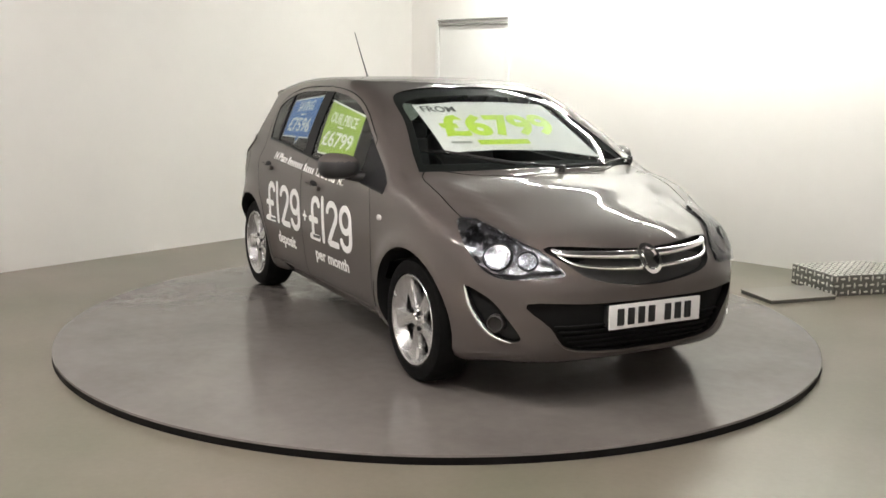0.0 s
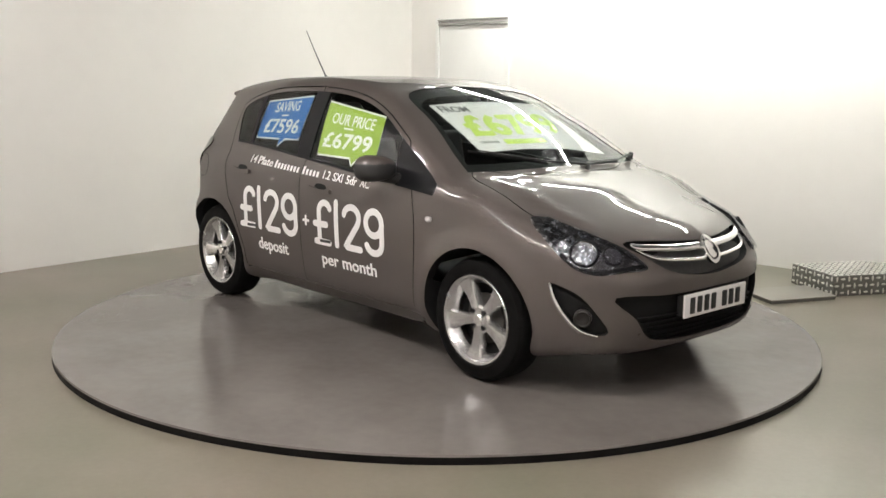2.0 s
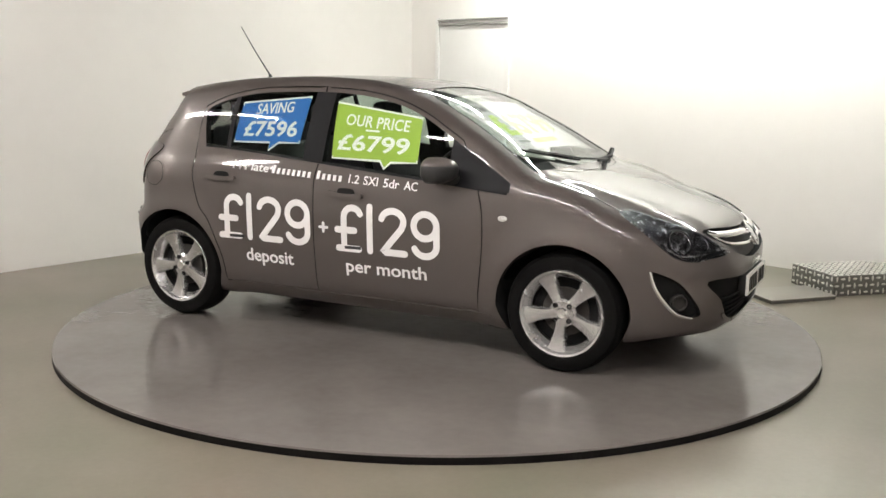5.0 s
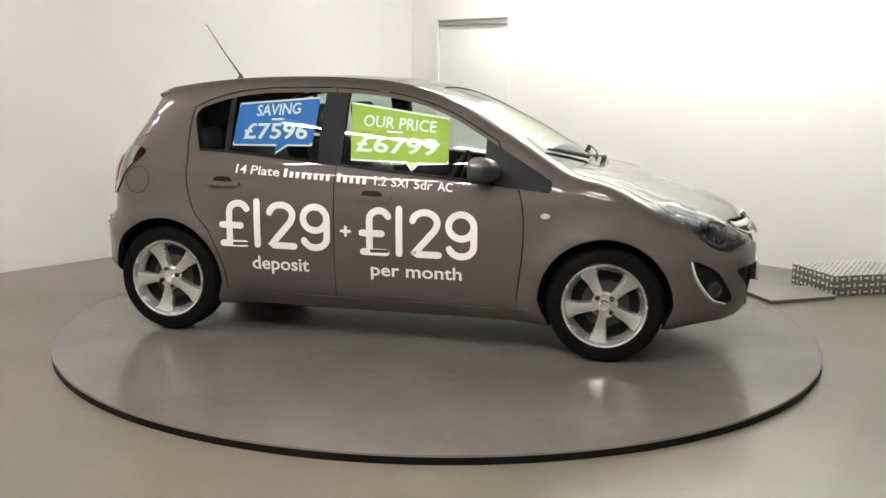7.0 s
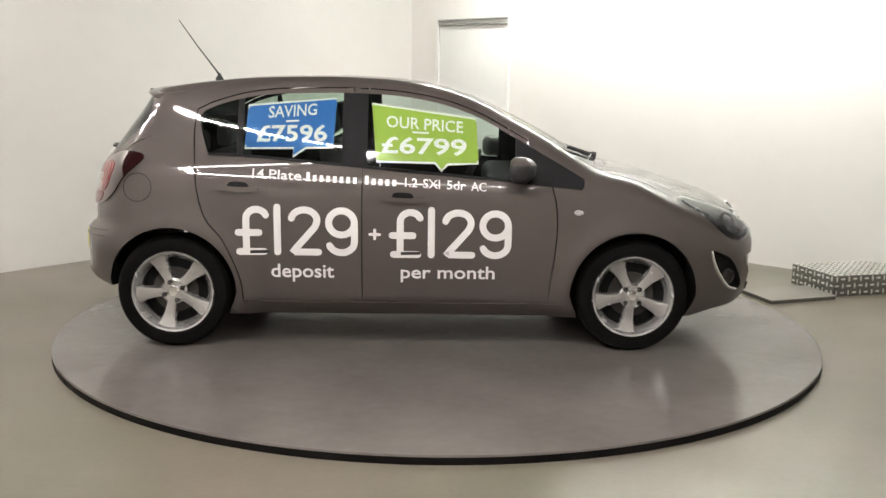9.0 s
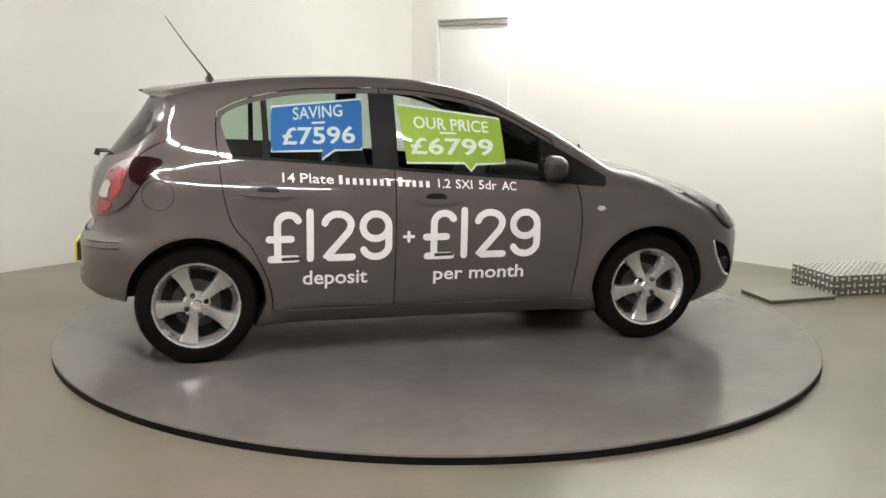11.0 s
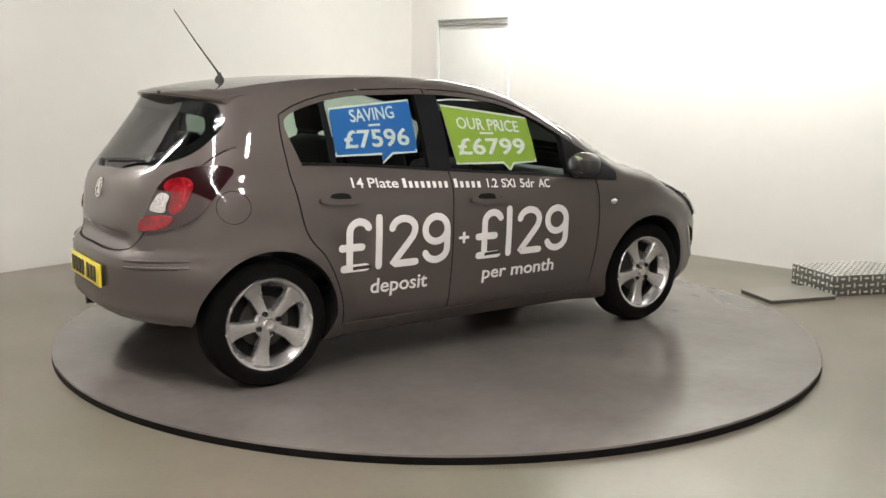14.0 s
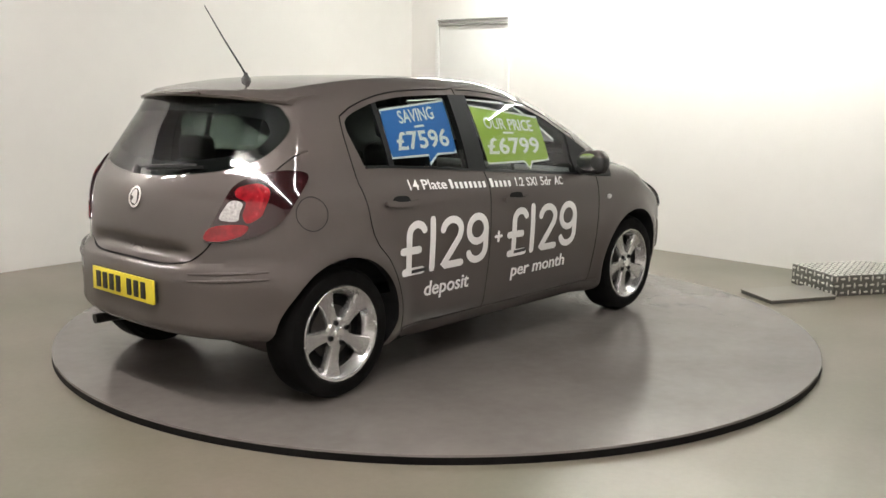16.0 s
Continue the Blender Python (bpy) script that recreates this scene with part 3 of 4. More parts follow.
# lamps
for view, look_on in ((FRONT_R, LAMP_R), (FRONT_L, LAMP_L)):
    lamp = part("headlamp", sheet(HEADLAMP, look_on, 0.0015, -0.006, 0.02), M_LAMPBODY, car, "clear headlamp with chrome reflectors")
    lens = part("lens", sheet(HEADLAMP, look_on, 0.016, 0.014, 0.02, film=True), M_LENS, lamp, "clear lens")
    lens.visible_shadow = False
    for u, z, r in ((0.80, 0.695, 0.060), (0.93, 0.680, 0.042)):
        p, n = view.skin(u, z)
        bowl = lathe([(r, 0.010), (r * 0.97, 0.012), (r * 0.86, 0.006), (r * 0.5, 0.002), (r * 0.34, 0.004), (r * 0.30, 0.010), (0.004, 0.011)], 32)
        q = (n * 0.9 - view.back * 0.1).to_track_quat("Y", "Z").to_matrix().to_4x4()
        bmesh.ops.transform(bowl, matrix=Matrix.Translation(p - n * 0.002) @ q, verts=bowl.verts)
        part("reflector", bowl, M_BOWL, lamp, "chrome reflector bowl")
        ring = lathe([(r * 1.04, 0.0), (r * 1.04, 0.013), (r * 1.12, 0.011), (r * 1.14, 0.0)], 32, close=True)
        bmesh.ops.transform(ring, matrix=Matrix.Translation(p - n * 0.002) @ q, verts=ring.verts)
        part("bezel", ring, M_BLACK, lamp, "black lamp bezel")
    part("chrome_sweep", lay(strip(bmesh.new(), rounded(to_lamp([(0.64, 0.825), (0.72, 0.798), (0.84, 0.755), (0.95, 0.712), (1.04, 0.660)]), 5, False), 0.013), look_on, 0.012, 0.0), M_BOWL, lamp, "chrome trim sweep")
    for k, (a, b) in enumerate((((0.675, 0.79), (0.735, 0.745)), ((0.70, 0.735), (0.745, 0.70)), ((0.75, 0.765), (0.81, 0.762)), ((0.862, 0.735), (0.885, 0.665)), ((0.73, 0.665), (0.80, 0.632)), ((0.84, 0.63), (0.93, 0.635)), ((0.96, 0.70), (1.0, 0.665)))):
        part("reflector_facet", lay(strip(bmesh.new(), to_lamp(line(a, b, 5)), 0.020 - 0.002 * k), look_on, 0.010, 0.0), M_BOWL, lamp, "chrome facet")
    part("lower_shade", lay(strip(bmesh.new(), rounded(to_lamp([(0.70, 0.688), (0.75, 0.645), (0.82, 0.618), (0.90, 0.618), (1.0, 0.632), (1.07, 0.640)]), 5, False), 0.016), look_on, 0.006, 0.0), M_BLACK, lamp, "black lower shade")
    part("turn_lamp", sheet(rounded(to_lamp([(0.618, 0.805), (0.638, 0.765), (0.685, 0.705), (0.715, 0.715), (0.70, 0.765), (0.66, 0.805)]), 4), look_on, 0.008, 0.0), M_BOWL, lamp, "silver indicator bowl")
    fog = part("fog_recess", sheet(grown(FOG, -0.004), view, -0.028, -0.032), M_INNER, car, "black fog lamp recess")
    p, n = view.skin(0.80, 0.40)
    spot = lathe([(0.042, -0.01), (0.042, 0.012), (0.036, 0.016), (0.030, 0.006), (0.01, 0.002)], 28)
    bmesh.ops.transform(spot, matrix=Matrix.Translation(p - n * 0.02) @ n.to_track_quat("Y", "Z").to_matrix().to_4x4(), verts=spot.verts)
    part("fog_lamp", spot, M_DARKALLOY, fog, "round fog lamp")
for view in (REAR_R, REAR_L):
    lamp = part("tail_lamp", sheet(TAIL_LAMP, view, 0.010, -0.006), M_DARKRED, car, "red tail lamp with a clear reversing section")
    part("brake_lens", sheet(rounded([(-0.745, 0.985), (-0.66, 1.005), (-0.605, 0.975), (-0.628, 0.90), (-0.645, 0.87), (-0.70, 0.842), (-0.722, 0.875), (-0.708, 0.93), (-0.752, 0.952)], 4), view, 0.0125, 0.008), M_REDCLEAR, lamp, "bright red lens")
    part("reverse_lens", sheet(rounded([(-0.825, 0.858), (-0.80, 0.905), (-0.768, 0.934), (-0.722, 0.926), (-0.735, 0.885), (-0.742, 0.853), (-0.785, 0.848)], 4), view, 0.0135, 0.008), M_WHITELENS, lamp, "clear reversing lens")
    part("lower_lens", sheet(rounded([(-0.895, 0.764), (-0.872, 0.812), (-0.80, 0.832), (-0.70, 0.832), (-0.725, 0.79), (-0.813, 0.762)], 4), view, 0.0125, 0.008), M_REDCLEAR, lamp, "bright red lower lens")
    part("glow_ridge", lay(strip(bmesh.new(), rounded([(-0.655, 0.985), (-0.638, 0.955), (-0.645, 0.91)], 5, False), 0.012), view, 0.0145, 0.010), M_RED, lamp, "bright lens ridge")

# front
part("grille_backing", sheet(grown(GRILLE, -0.003), FRONT, -0.030, -0.034), M_PLASTIC, car, "black grille mesh")


def bead(points, view, radius, out, squash=1.0):
    """A half-round moulding along a run on the skin, thinning to both ends."""
    bm = bmesh.new()
    run = [view.skin(a, b) for a, b in rounded(points, 6, False)]
    rings = []
    for i, (p, n) in enumerate(run):
        q = i / (len(run) - 1)
        r = radius * (0.35 + 0.65 * math.sin(math.pi * q) ** 0.5)
        d = (run[min(i + 1, len(run) - 1)][0] - run[max(i - 1, 0)][0]).normalized()
        side = d.cross(n).normalized()
        rings.append([bm.verts.new(p + n * (out + r * squash * math.sin(k)) + side * r * math.cos(k)) for k in np.linspace(0, 2 * math.pi, 14, endpoint=False)])
    for a, b in zip(rings, rings[1:]):
        for k in range(14):
            bm.faces.new((a[k], a[(k + 1) % 14], b[(k + 1) % 14], b[k]))
    bm.faces.new(rings[0][::-1])
    bm.faces.new(rings[-1])
    bmesh.ops.recalc_face_normals(bm, faces=bm.faces)
    return bm


part("chrome_bar", bead([(-0.437, 0.728), (-0.40, 0.712), (-0.22, 0.702), (0, 0.697), (0.22, 0.702), (0.40, 0.712), (0.437, 0.728)], FRONT, 0.021, 0.001, 0.7), M_CHROME, car, "chrome upper grille bar")
part("chrome_strip", bead([(-0.428, 0.706), (-0.36, 0.668), (-0.2, 0.650), (0, 0.643), (0.2, 0.650), (0.36, 0.668), (0.428, 0.706)], FRONT, 0.0105, -0.002), M_CHROME, car, "thin chrome grille strip")
for view in (FRONT_R, FRONT_L):
    part("fog_trim", bead([(0.650, 0.560), (0.670, 0.49), (0.713, 0.42), (0.783, 0.350), (0.875, 0.322)], view, 0.0115, 0.0), M_CHROME, car, "silver fog lamp trim")
badge = part("badge", lay(strip(bmesh.new(), arc(0, 0.672, 0.052, 0.052, 0, 350, 32), 0.013, True), FRONT, 0.022, 0.004), M_CHROME, car, "round chrome badge")
part("emblem", sheet(rounded([(-0.032, 0.66), (-0.02, 0.70), (0.015, 0.705), (0.03, 0.68), (0.012, 0.672), (0.025, 0.645), (-0.012, 0.638)], 4), FRONT, 0.020, 0.0, 0.05), M_CHROME, badge, "plain chrome emblem")
part("intake_backing", sheet(grown(INTAKE, -0.003), FRONT, -0.034, -0.038), M_INNER, car, "black lower intake")
for i in range(5):
    z = 0.292 + 0.026 * i
    w = float(np.interp(z, [0.28, 0.30, 0.40, 0.5], [0.36, 0.39, 0.48, 0.56]))
    part("intake_slat", lay(strip(bmesh.new(), line((-w, z), (w, z), 30), 0.007), FRONT, -0.016, -0.03), M_INNER, car)
part("intake_lip", lay(strip(bmesh.new(), rounded([(-0.47, 0.325), (-0.40, 0.283), (-0.2, 0.258), (0, 0.254), (0.2, 0.258), (0.40, 0.283), (0.47, 0.325)], 5, False), 0.018), FRONT, 0.007, -0.006), M_PAINT, car, "painted intake lip")


def number_plate(view, y, z, mat, label, stand, flip):
    """A plate with its characters drawn as plain bars."""
    o = [view.skin(y + s * 0.2, z)[0] for s in (-1, 0, 1)]
    x = (max if not flip else min)(p.x for p in o)
    s = 1 if not flip else -1
    at = Matrix.Translation((x + s * stand, y, z)) @ pose(0, 0, 0, 0, 0, 90 if not flip else -90)
    plate = box(-0.26, 0.26, -0.006, 0.006, -0.0555, 0.0555, 0.003)
    bmesh.ops.transform(plate, matrix=at, verts=plate.verts)
    p = part("number_plate", plate, mat, car, label)
    for k in range(7):
        u = -0.225 + 0.0585 * k + (0.035 if k > 3 else 0)
        bar = box(u + 0.005, u + 0.041, -0.0085, -0.0062, -0.0385, 0.0385, 0.004)
        bmesh.ops.transform(bar, matrix=at, verts=bar.verts)
        part("character_bar", bar, M_INK, p)
    holder = box(-0.255, 0.255, 0.006, 0.022 if flip else 0.045, -0.05, 0.05, 0.004)
    bmesh.ops.transform(holder, matrix=at, verts=holder.verts)
    part("plate_holder", holder, M_PLASTIC, p)


number_plate(FRONT, 0.02, 0.435, M_WHITE, "white number plate", 0.012, False)
number_plate(REAR, -0.02, 0.515, M_YELLOW, "yellow number plate", 0.010, True)

# rear
badge = part("rear_badge", lay(strip(bmesh.new(), arc(-0.01, 0.912, 0.043, 0.043, 0, 350, 32), 0.011, True), REAR, 0.009, 0.0), M_CHROME, car, "round chrome badge")
part("emblem", sheet(rounded([(-0.03, 0.90), (-0.02, 0.94), (0.005, 0.942), (0.02, 0.918), (0.0, 0.912), (0.012, 0.888), (-0.02, 0.882)], 4), REAR, 0.008, 0.0, 0.05), M_CHROME, badge, "plain chrome emblem")
for view in (REAR_R, REAR_L):
    for a, b in (((-0.975, 0.613), (-0.61, 0.636)), ((-0.975, 0.582), (-0.61, 0.607))):
        part("bumper_strip", bead(line(a, b, 6), view, 0.008, 0.001), M_PAINT, car, "painted bumper rubbing strip")


def spoiler():
    bm = bmesh.new()
    rows = []
    for y in np.linspace(-0.60, 0.60, 31):
        sh, dz = 0.40 * y * y, -0.07 * y * y - 0.10 * max(0, abs(y) - 0.45) ** 2
        prof = [(-1.34, 1.418), (-1.45, 1.408), (-1.515, 1.394), (-1.528, 1.386), (-1.522, 1.374), (-1.48, 1.366), (-1.40, 1.36)]
        rows.append([bm.verts.new((x + sh, y, z + dz)) for x, z in prof])
    for a, b in zip(rows, rows[1:]):
        for i in range(len(a)):
            j = (i + 1) % len(a)
            bm.faces.new((a[i], a[j], b[j], b[i]))
    bm.faces.new(rows[0])
    bm.faces.new(rows[-1][::-1])
    bmesh.ops.recalc_face_normals(bm, faces=bm.faces)
    return bm


sp = part("roof_spoiler", spoiler(), M_PAINT, car, "painted roof spoiler")
part("high_brake_lamp", box(-1.532, -1.514, -0.14, 0.14, 1.380, 1.394, 0.004), M_DARKRED, sp, "dark red high brake lamp")
part("exhaust_pipe", rod([(-1.60, 0.46, 0.24), (-1.70, 0.47, 0.245), (-1.77, 0.475, 0.243)], 0.025, 20), M_DARKALLOY, car, "dark steel exhaust pipe")


def wiper(points, knuckle):
    arm = part("wiper", rod(points, 0.0065, 8, taper=0.6), M_PLASTIC, car, "black wiper arm")
    part("knuckle", rod([Vector(knuckle) - Vector((0.02, 0, 0.02)), Vector(knuckle) + Vector((-0.01, 0, 0.016))], 0.017, 14, taper=0.8), M_PLASTIC, arm)
    a, b = Vector(points[-1]), Vector(points[-2])
    part("blade", rod([a + (a - b) * 0.15 + Vector((0, 0, -0.012)), b + Vector((0, 0, -0.012))], 0.007, 6), M_INNER, arm, "rubber wiper blade")


def off_skin(view, a, b, h):
    p, n = view.skin(a, b)
    return p + n * h


wiper([off_skin(ABOVE, 1.16, 0.10, 0.03), off_skin(ABOVE, 1.14, 0.0, 0.035), off_skin(ABOVE, 1.08, -0.14, 0.025), off_skin(ABOVE, 0.92, -0.50, 0.02)], off_skin(ABOVE, 1.17, 0.11, 0.025))
wiper([off_skin(ABOVE, 1.02, 0.66, 0.03), off_skin(ABOVE, 1.03, 0.60, 0.035), off_skin(ABOVE, 1.08, 0.45, 0.025), off_skin(ABOVE, 1.11, 0.14, 0.02)], off_skin(ABOVE, 1.02, 0.67, 0.03))
wiper([off_skin(REAR, 0.0, 1.02, 0.05), off_skin(REAR, -0.06, 1.03, 0.045), off_skin(REAR, -0.34, 1.065, 0.02)], off_skin(REAR, 0.0, 1.02, 0.035))

aerial = part("aerial", rod([(-1.15, 0, 1.475), (-1.17, 0, 1.505), (-1.28, 0, 1.65), (-1.385, 0, 1.80)], 0.0065, 8, taper=0.35), M_PLASTIC, car, "thin black roof aerial")
part("aerial_base", lathe([(0.024, 1.440), (0.024, 1.456), (0.013, 1.472), (0.007, 1.488)], 20, "z"), M_PLASTIC, aerial).matrix_basis = pose(-1.15, 0, 0)


def door_details(view, side):
    for x, z in ((-0.885, 0.882), (-0.005, 0.836)):
        # flat dark patch on the skin paints in the shade of the handle recess
        patch = part("handle_shade", sheet(rounded([(x - 0.055, z + 0.005), (x - 0.04, z + 0.032), (x + 0.04, z + 0.030), (x + 0.055, z + 0.002), (x, z - 0.012)], 4), view, 0.0015, -0.004), M_INNER, car, "dark patch for the shaded handle recess")
        part("door_handle", lay(strip(bmesh.new(), rounded([(x - 0.105, z + 0.004), (x - 0.03, z - 0.006), (x + 0.04, z - 0.008), (x + 0.10, z - 0.003)], 5, False), 0.026), view, 0.022, 0.003), M_PAINT, patch, "painted door handle")
    p, n = view.skin(0.938, 0.772)
    rep = lathe([(0.020, -0.002), (0.020, 0.004), (0.014, 0.009), (0.004, 0.010)], 20)
    bmesh.ops.transform(rep, matrix=Matrix.Translation(p) @ n.to_track_quat("Y", "Z").to_matrix().to_4x4() @ Matrix.Diagonal((1.3, 1, 0.8, 1)), verts=rep.verts)
    part("side_repeater", rep, M_WHITELENS, car, "small clear side indicator")
    part("sill_trim", lay(strip(bmesh.new(), line((-0.84, 0.245), (0.86, 0.245), 40), 0.03), view, 0.006, -0.01), M_PAINT, car, "painted sill")
    # mirror
    bm = bmesh.new()
    bmesh.ops.create_icosphere(bm, subdivisions=4, radius=1)
    for v in bm.verts:
        c = v.co
        q = Vector([math.copysign(abs(k) ** 0.78, k) for k in c])
        f = 1 if q.x > 0 else 0.45
        v.co = ((0.60 if side < 0 else 0.55) + q.x * 0.095 * f - 0.02 * q.y * side, side * 0.935 + q.y * 0.105, 1.008 + q.z * (0.068 + 0.008 * q.y * side))
    # faces below the top are black, the top keeps the body paint
    for f in bm.faces:
        f.material_index = 1 if f.calc_center_median().z < 1.036 else 0
    m = part("door_mirror", bm, [M_PAINT, M_PLASTIC], car, "painted door mirror, black below its top")
    part("mirror_glass", lay_mirror(side), M_CHROME, m, "mirror glass")
    part("mirror_foot", rod([(0.66, side * 0.775, 0.945), (0.64, side * 0.84, 0.955), (0.61, side * 0.90, 0.965)], 0.032, 12, taper=0.9), M_PLASTIC, m, "black mirror foot")


def lay_mirror(side):
    bm = lathe([(0.9, 0.0), (0.88, -0.05), (0.02, -0.06)], 32)
    bmesh.ops.transform(bm, matrix=Matrix.Translation((0.556, side * 0.935, 1.008)) @ pose(0, 0, 0, 0, 0, -90) @ Matrix.Diagonal((0.085, 0.03, 0.055, 1)), verts=bm.verts)
    bmesh.ops.recalc_face_normals(bm, faces=bm.faces)
    return bm


door_details(RIGHT, -1)
door_details(LEFT, 1)
flap = part("fuel_flap", lay(strip(bmesh.new(), arc(-1.425, 0.878, 0.078, 0.074, 0, 352, 48), 0.003, True), RIGHT, 0.0012, -0.003), M_INNER, car, "round fuel flap seam")

# wheels
def wheel(x, side):
    w = new("wheel")
    w.parent, w.empty_display_size = car, 0.1
    tagged(w, "silver five-spoke alloy wheel with a black tyre")
    w.matrix_basis = pose(x, side * 0.0, WHEEL_Z)
    o, s = side * 0.820, -side
    R = WHEEL_R
    part("tyre", lathe([(0.218, o + s * 0.012), (0.232, o - s * 0.002), (0.262, o - s * 0.004), (0.290, o + s * 0.006), (R - 0.004, o + s * 0.028), (R, o + s * 0.05), (R, o + s * 0.15), (R - 0.004, o + s * 0.172), (0.28, o + s * 0.195), (0.22, o + s * 0.195)], 72, close=True), M_TYRE, w, "black rubber tyre")
    part("rim", lathe([(0.226, o + s * 0.004), (0.222, o - s * 0.001), (0.212, o + s * 0.002), (0.204, o + s * 0.014), (0.196, o + s * 0.026), (0.180, o + s * 0.058), (0.190, o + s * 0.062), (0.210, o + s * 0.03), (0.226, o + s * 0.02)], 72, close=True), M_ALLOY, w, "silver rim")
    # barrel and backing are much darker than the rim, for dark wheel openings
    part("barrel", lathe([(0.182, o + s * 0.064), (0.182, o + s * 0.19), (0.20, o + s * 0.19), (0.20, o + s * 0.064)], 72, close=True), M_DARKALLOY, w, "dark inner barrel")
    for k in range(5):
        bm = bmesh.new()
        rows = []
        for r in np.linspace(0.035, 0.212, 14):
            q = (r - 0.035) / 0.177
            hw = 0.026 + 0.007 * q + 0.030 * q ** 3.2
            y = 0.030 - 0.020 * q + 0.014 * math.sin(q * 2.6)
            sec = [(-1.0, 0.045), (-1.0, 0.012), (-0.82, 0.002), (0, 0.0), (0.82, 0.002), (1.0, 0.012), (1.0, 0.045)]
            rows.append([bm.verts.new((r, o + s * (y * 0.75 + d), hw * t)) for t, d in sec])
        for a, b in zip(rows, rows[1:]):
            for i in range(6):
                bm.faces.new((a[i], a[i + 1], b[i + 1], b[i]))
        bmesh.ops.recalc_face_normals(bm, faces=bm.faces)
        ang = (190 if x > 0 else 186) + 72 * k
        bmesh.ops.rotate(bm, verts=bm.verts, cent=(0, 0, 0), matrix=Matrix.Rotation(radians(-ang), 3, "Y"))
        part("spoke", bm, M_ALLOY, w)
    part("hub", lathe([(0.072, o + s * 0.05), (0.072, o + s * 0.034), (0.06, o + s * 0.024), (0.01, o + s * 0.024)], 40), M_ALLOY, w, "silver hub")
    part("centre_cap", lathe([(0.030, o + s * 0.03), (0.030, o + s * 0.018), (0.024, o + s * 0.013), (0.004, o + s * 0.014)], 28), M_CHROME, w, "round centre cap")
    for k in range(4):
        a = radians((45 if x > 0 else 20) + 90 * k)
        bolt = lathe([(0.0125, o + s * 0.03), (0.0125, o + s * 0.017), (0.008, o + s * 0.0165), (0.006, o + s * 0.024)], 14)
        bmesh.ops.translate(bolt, verts=bolt.verts, vec=(0.053 * math.cos(a), 0, 0.053 * math.sin(a)))
        part("bolt", bolt, M_INNER, w)
    part("brake_disc", lathe([(0.125, o + s * 0.075), (0.125, o + s * 0.088), (0.03, o + s * 0.088), (0.03, o + s * 0.075)], 48), M_DISCBRAKE, w, "steel brake disc")
    part("backing", lathe([(0.181, o + s * 0.09), (0.181, o + s * 0.10), (0.02, o + s * 0.10), (0.02, o + s * 0.09)], 40), M_INNER, w)


for ax in (AXLE, -AXLE):
    for side in (-1, 1):
        wheel(ax, side)

# cabin
def soft(x0, x1, y0, y1, z0, z1, r=0.05):
    return box(x0, x1, y0, y1, z0, z1, r, seg=4)


for side in (-1, 1):
    seat = part("front_seat", soft(-0.30, 0.25, side * 0.36 - 0.24, side * 0.36 + 0.24, 0.44, 0.62), M_SEAT, car, "charcoal cloth front seat")
    back = soft(-0.08, 0.06, -0.23, 0.23, 0, 0.62, 0.055)
    bmesh.ops.transform(back, matrix=Matrix.Translation((-0.27, side * 0.36, 0.52)) @ pose(0, 0, 0, 0, -14, 0), verts=back.verts)
    part("backrest", back, M_SEAT, seat)
    head = soft(-0.05, 0.05, -0.13, 0.13, 0, 0.17, 0.045)
    bmesh.ops.transform(head, matrix=Matrix.Translation((-0.43, side * 0.36, 1.15)) @ pose(0, 0, 0, 0, -10, 0), verts=head.verts)
    part("headrest", head, M_SEAT, seat)
bench = part("rear_seat", soft(-1.05, -0.55, -0.62, 0.62, 0.44, 0.60), M_SEAT, car, "charcoal cloth rear bench")
back = soft(-0.07, 0.07, -0.60, 0.60, 0, 0.52, 0.05)
bmesh.ops.transform(back, matrix=Matrix.Translation((-1.05, 0, 0.52)) @ pose(0, 0, 0, 0, -12, 0), verts=back.verts)
part("backrest", back, M_SEAT, bench)
for y in (-0.38, 0.38):
    part("headrest", soft(-1.24, -1.15, y - 0.12, y + 0.12, 1.03, 1.16, 0.04), M_SEAT, bench)
part("dashboard", soft(0.48, 0.98, -0.72, 0.72, 0.62, 0.93, 0.08), M_PLASTIC, car, "black dashboard")
rim = lathe([(0.178, 0.0), (0.190, 0.012), (0.178, 0.024), (0.166, 0.012)], 40, close=True)
bmesh.ops.transform(rim, matrix=Matrix.Translation((0.36, -0.36, 0.90)) @ pose(0, 0, 0, 0, 0, 90) @ pose(0, 0, 0, 25, 0, 0), verts=rim.verts)
part("steering_wheel", rim, M_PLASTIC, car, "black steering wheel")

# lettering and stickers
part("price_lettering", price(-0.905, 0.525, 0.262), M_WHITE, car, "white vinyl price lettering")
part("price_lettering", price(-0.08, 0.518, 0.262), M_WHITE, car, "white vinyl price lettering")
plus = [lay(strip(bmesh.new(), [(-0.195 + a * 0.30, 0.525 + b * 0.262) for a, b in pts], 0.016), RIGHT, 0.002 + 0.0006 * k, 0.0) for k, (pts, _) in enumerate(strokes("+"))]
for x in (-0.824, -0.014):
    part("small_print_bar", sheet([(x, 0.532), (x + 0.105, 0.535), (x + 0.105, 0.552), (x, 0.549)], RIGHT, 0.0045, 0.0), M_INK, car, "tiny black print as a plain bar")
part("plus_sign", merge(*plus), M_WHITE, car, "white vinyl plus sign")
part("small_lettering", words("deposit", -0.715, -0.375, 0.375, 0.475, RIGHT, bold=0.012), M_WHITE, car, "white vinyl lettering")
part("small_lettering", words("per month", -0.015, 0.495, 0.378, 0.472, RIGHT, bold=0.012), M_WHITE, car, "white vinyl lettering")
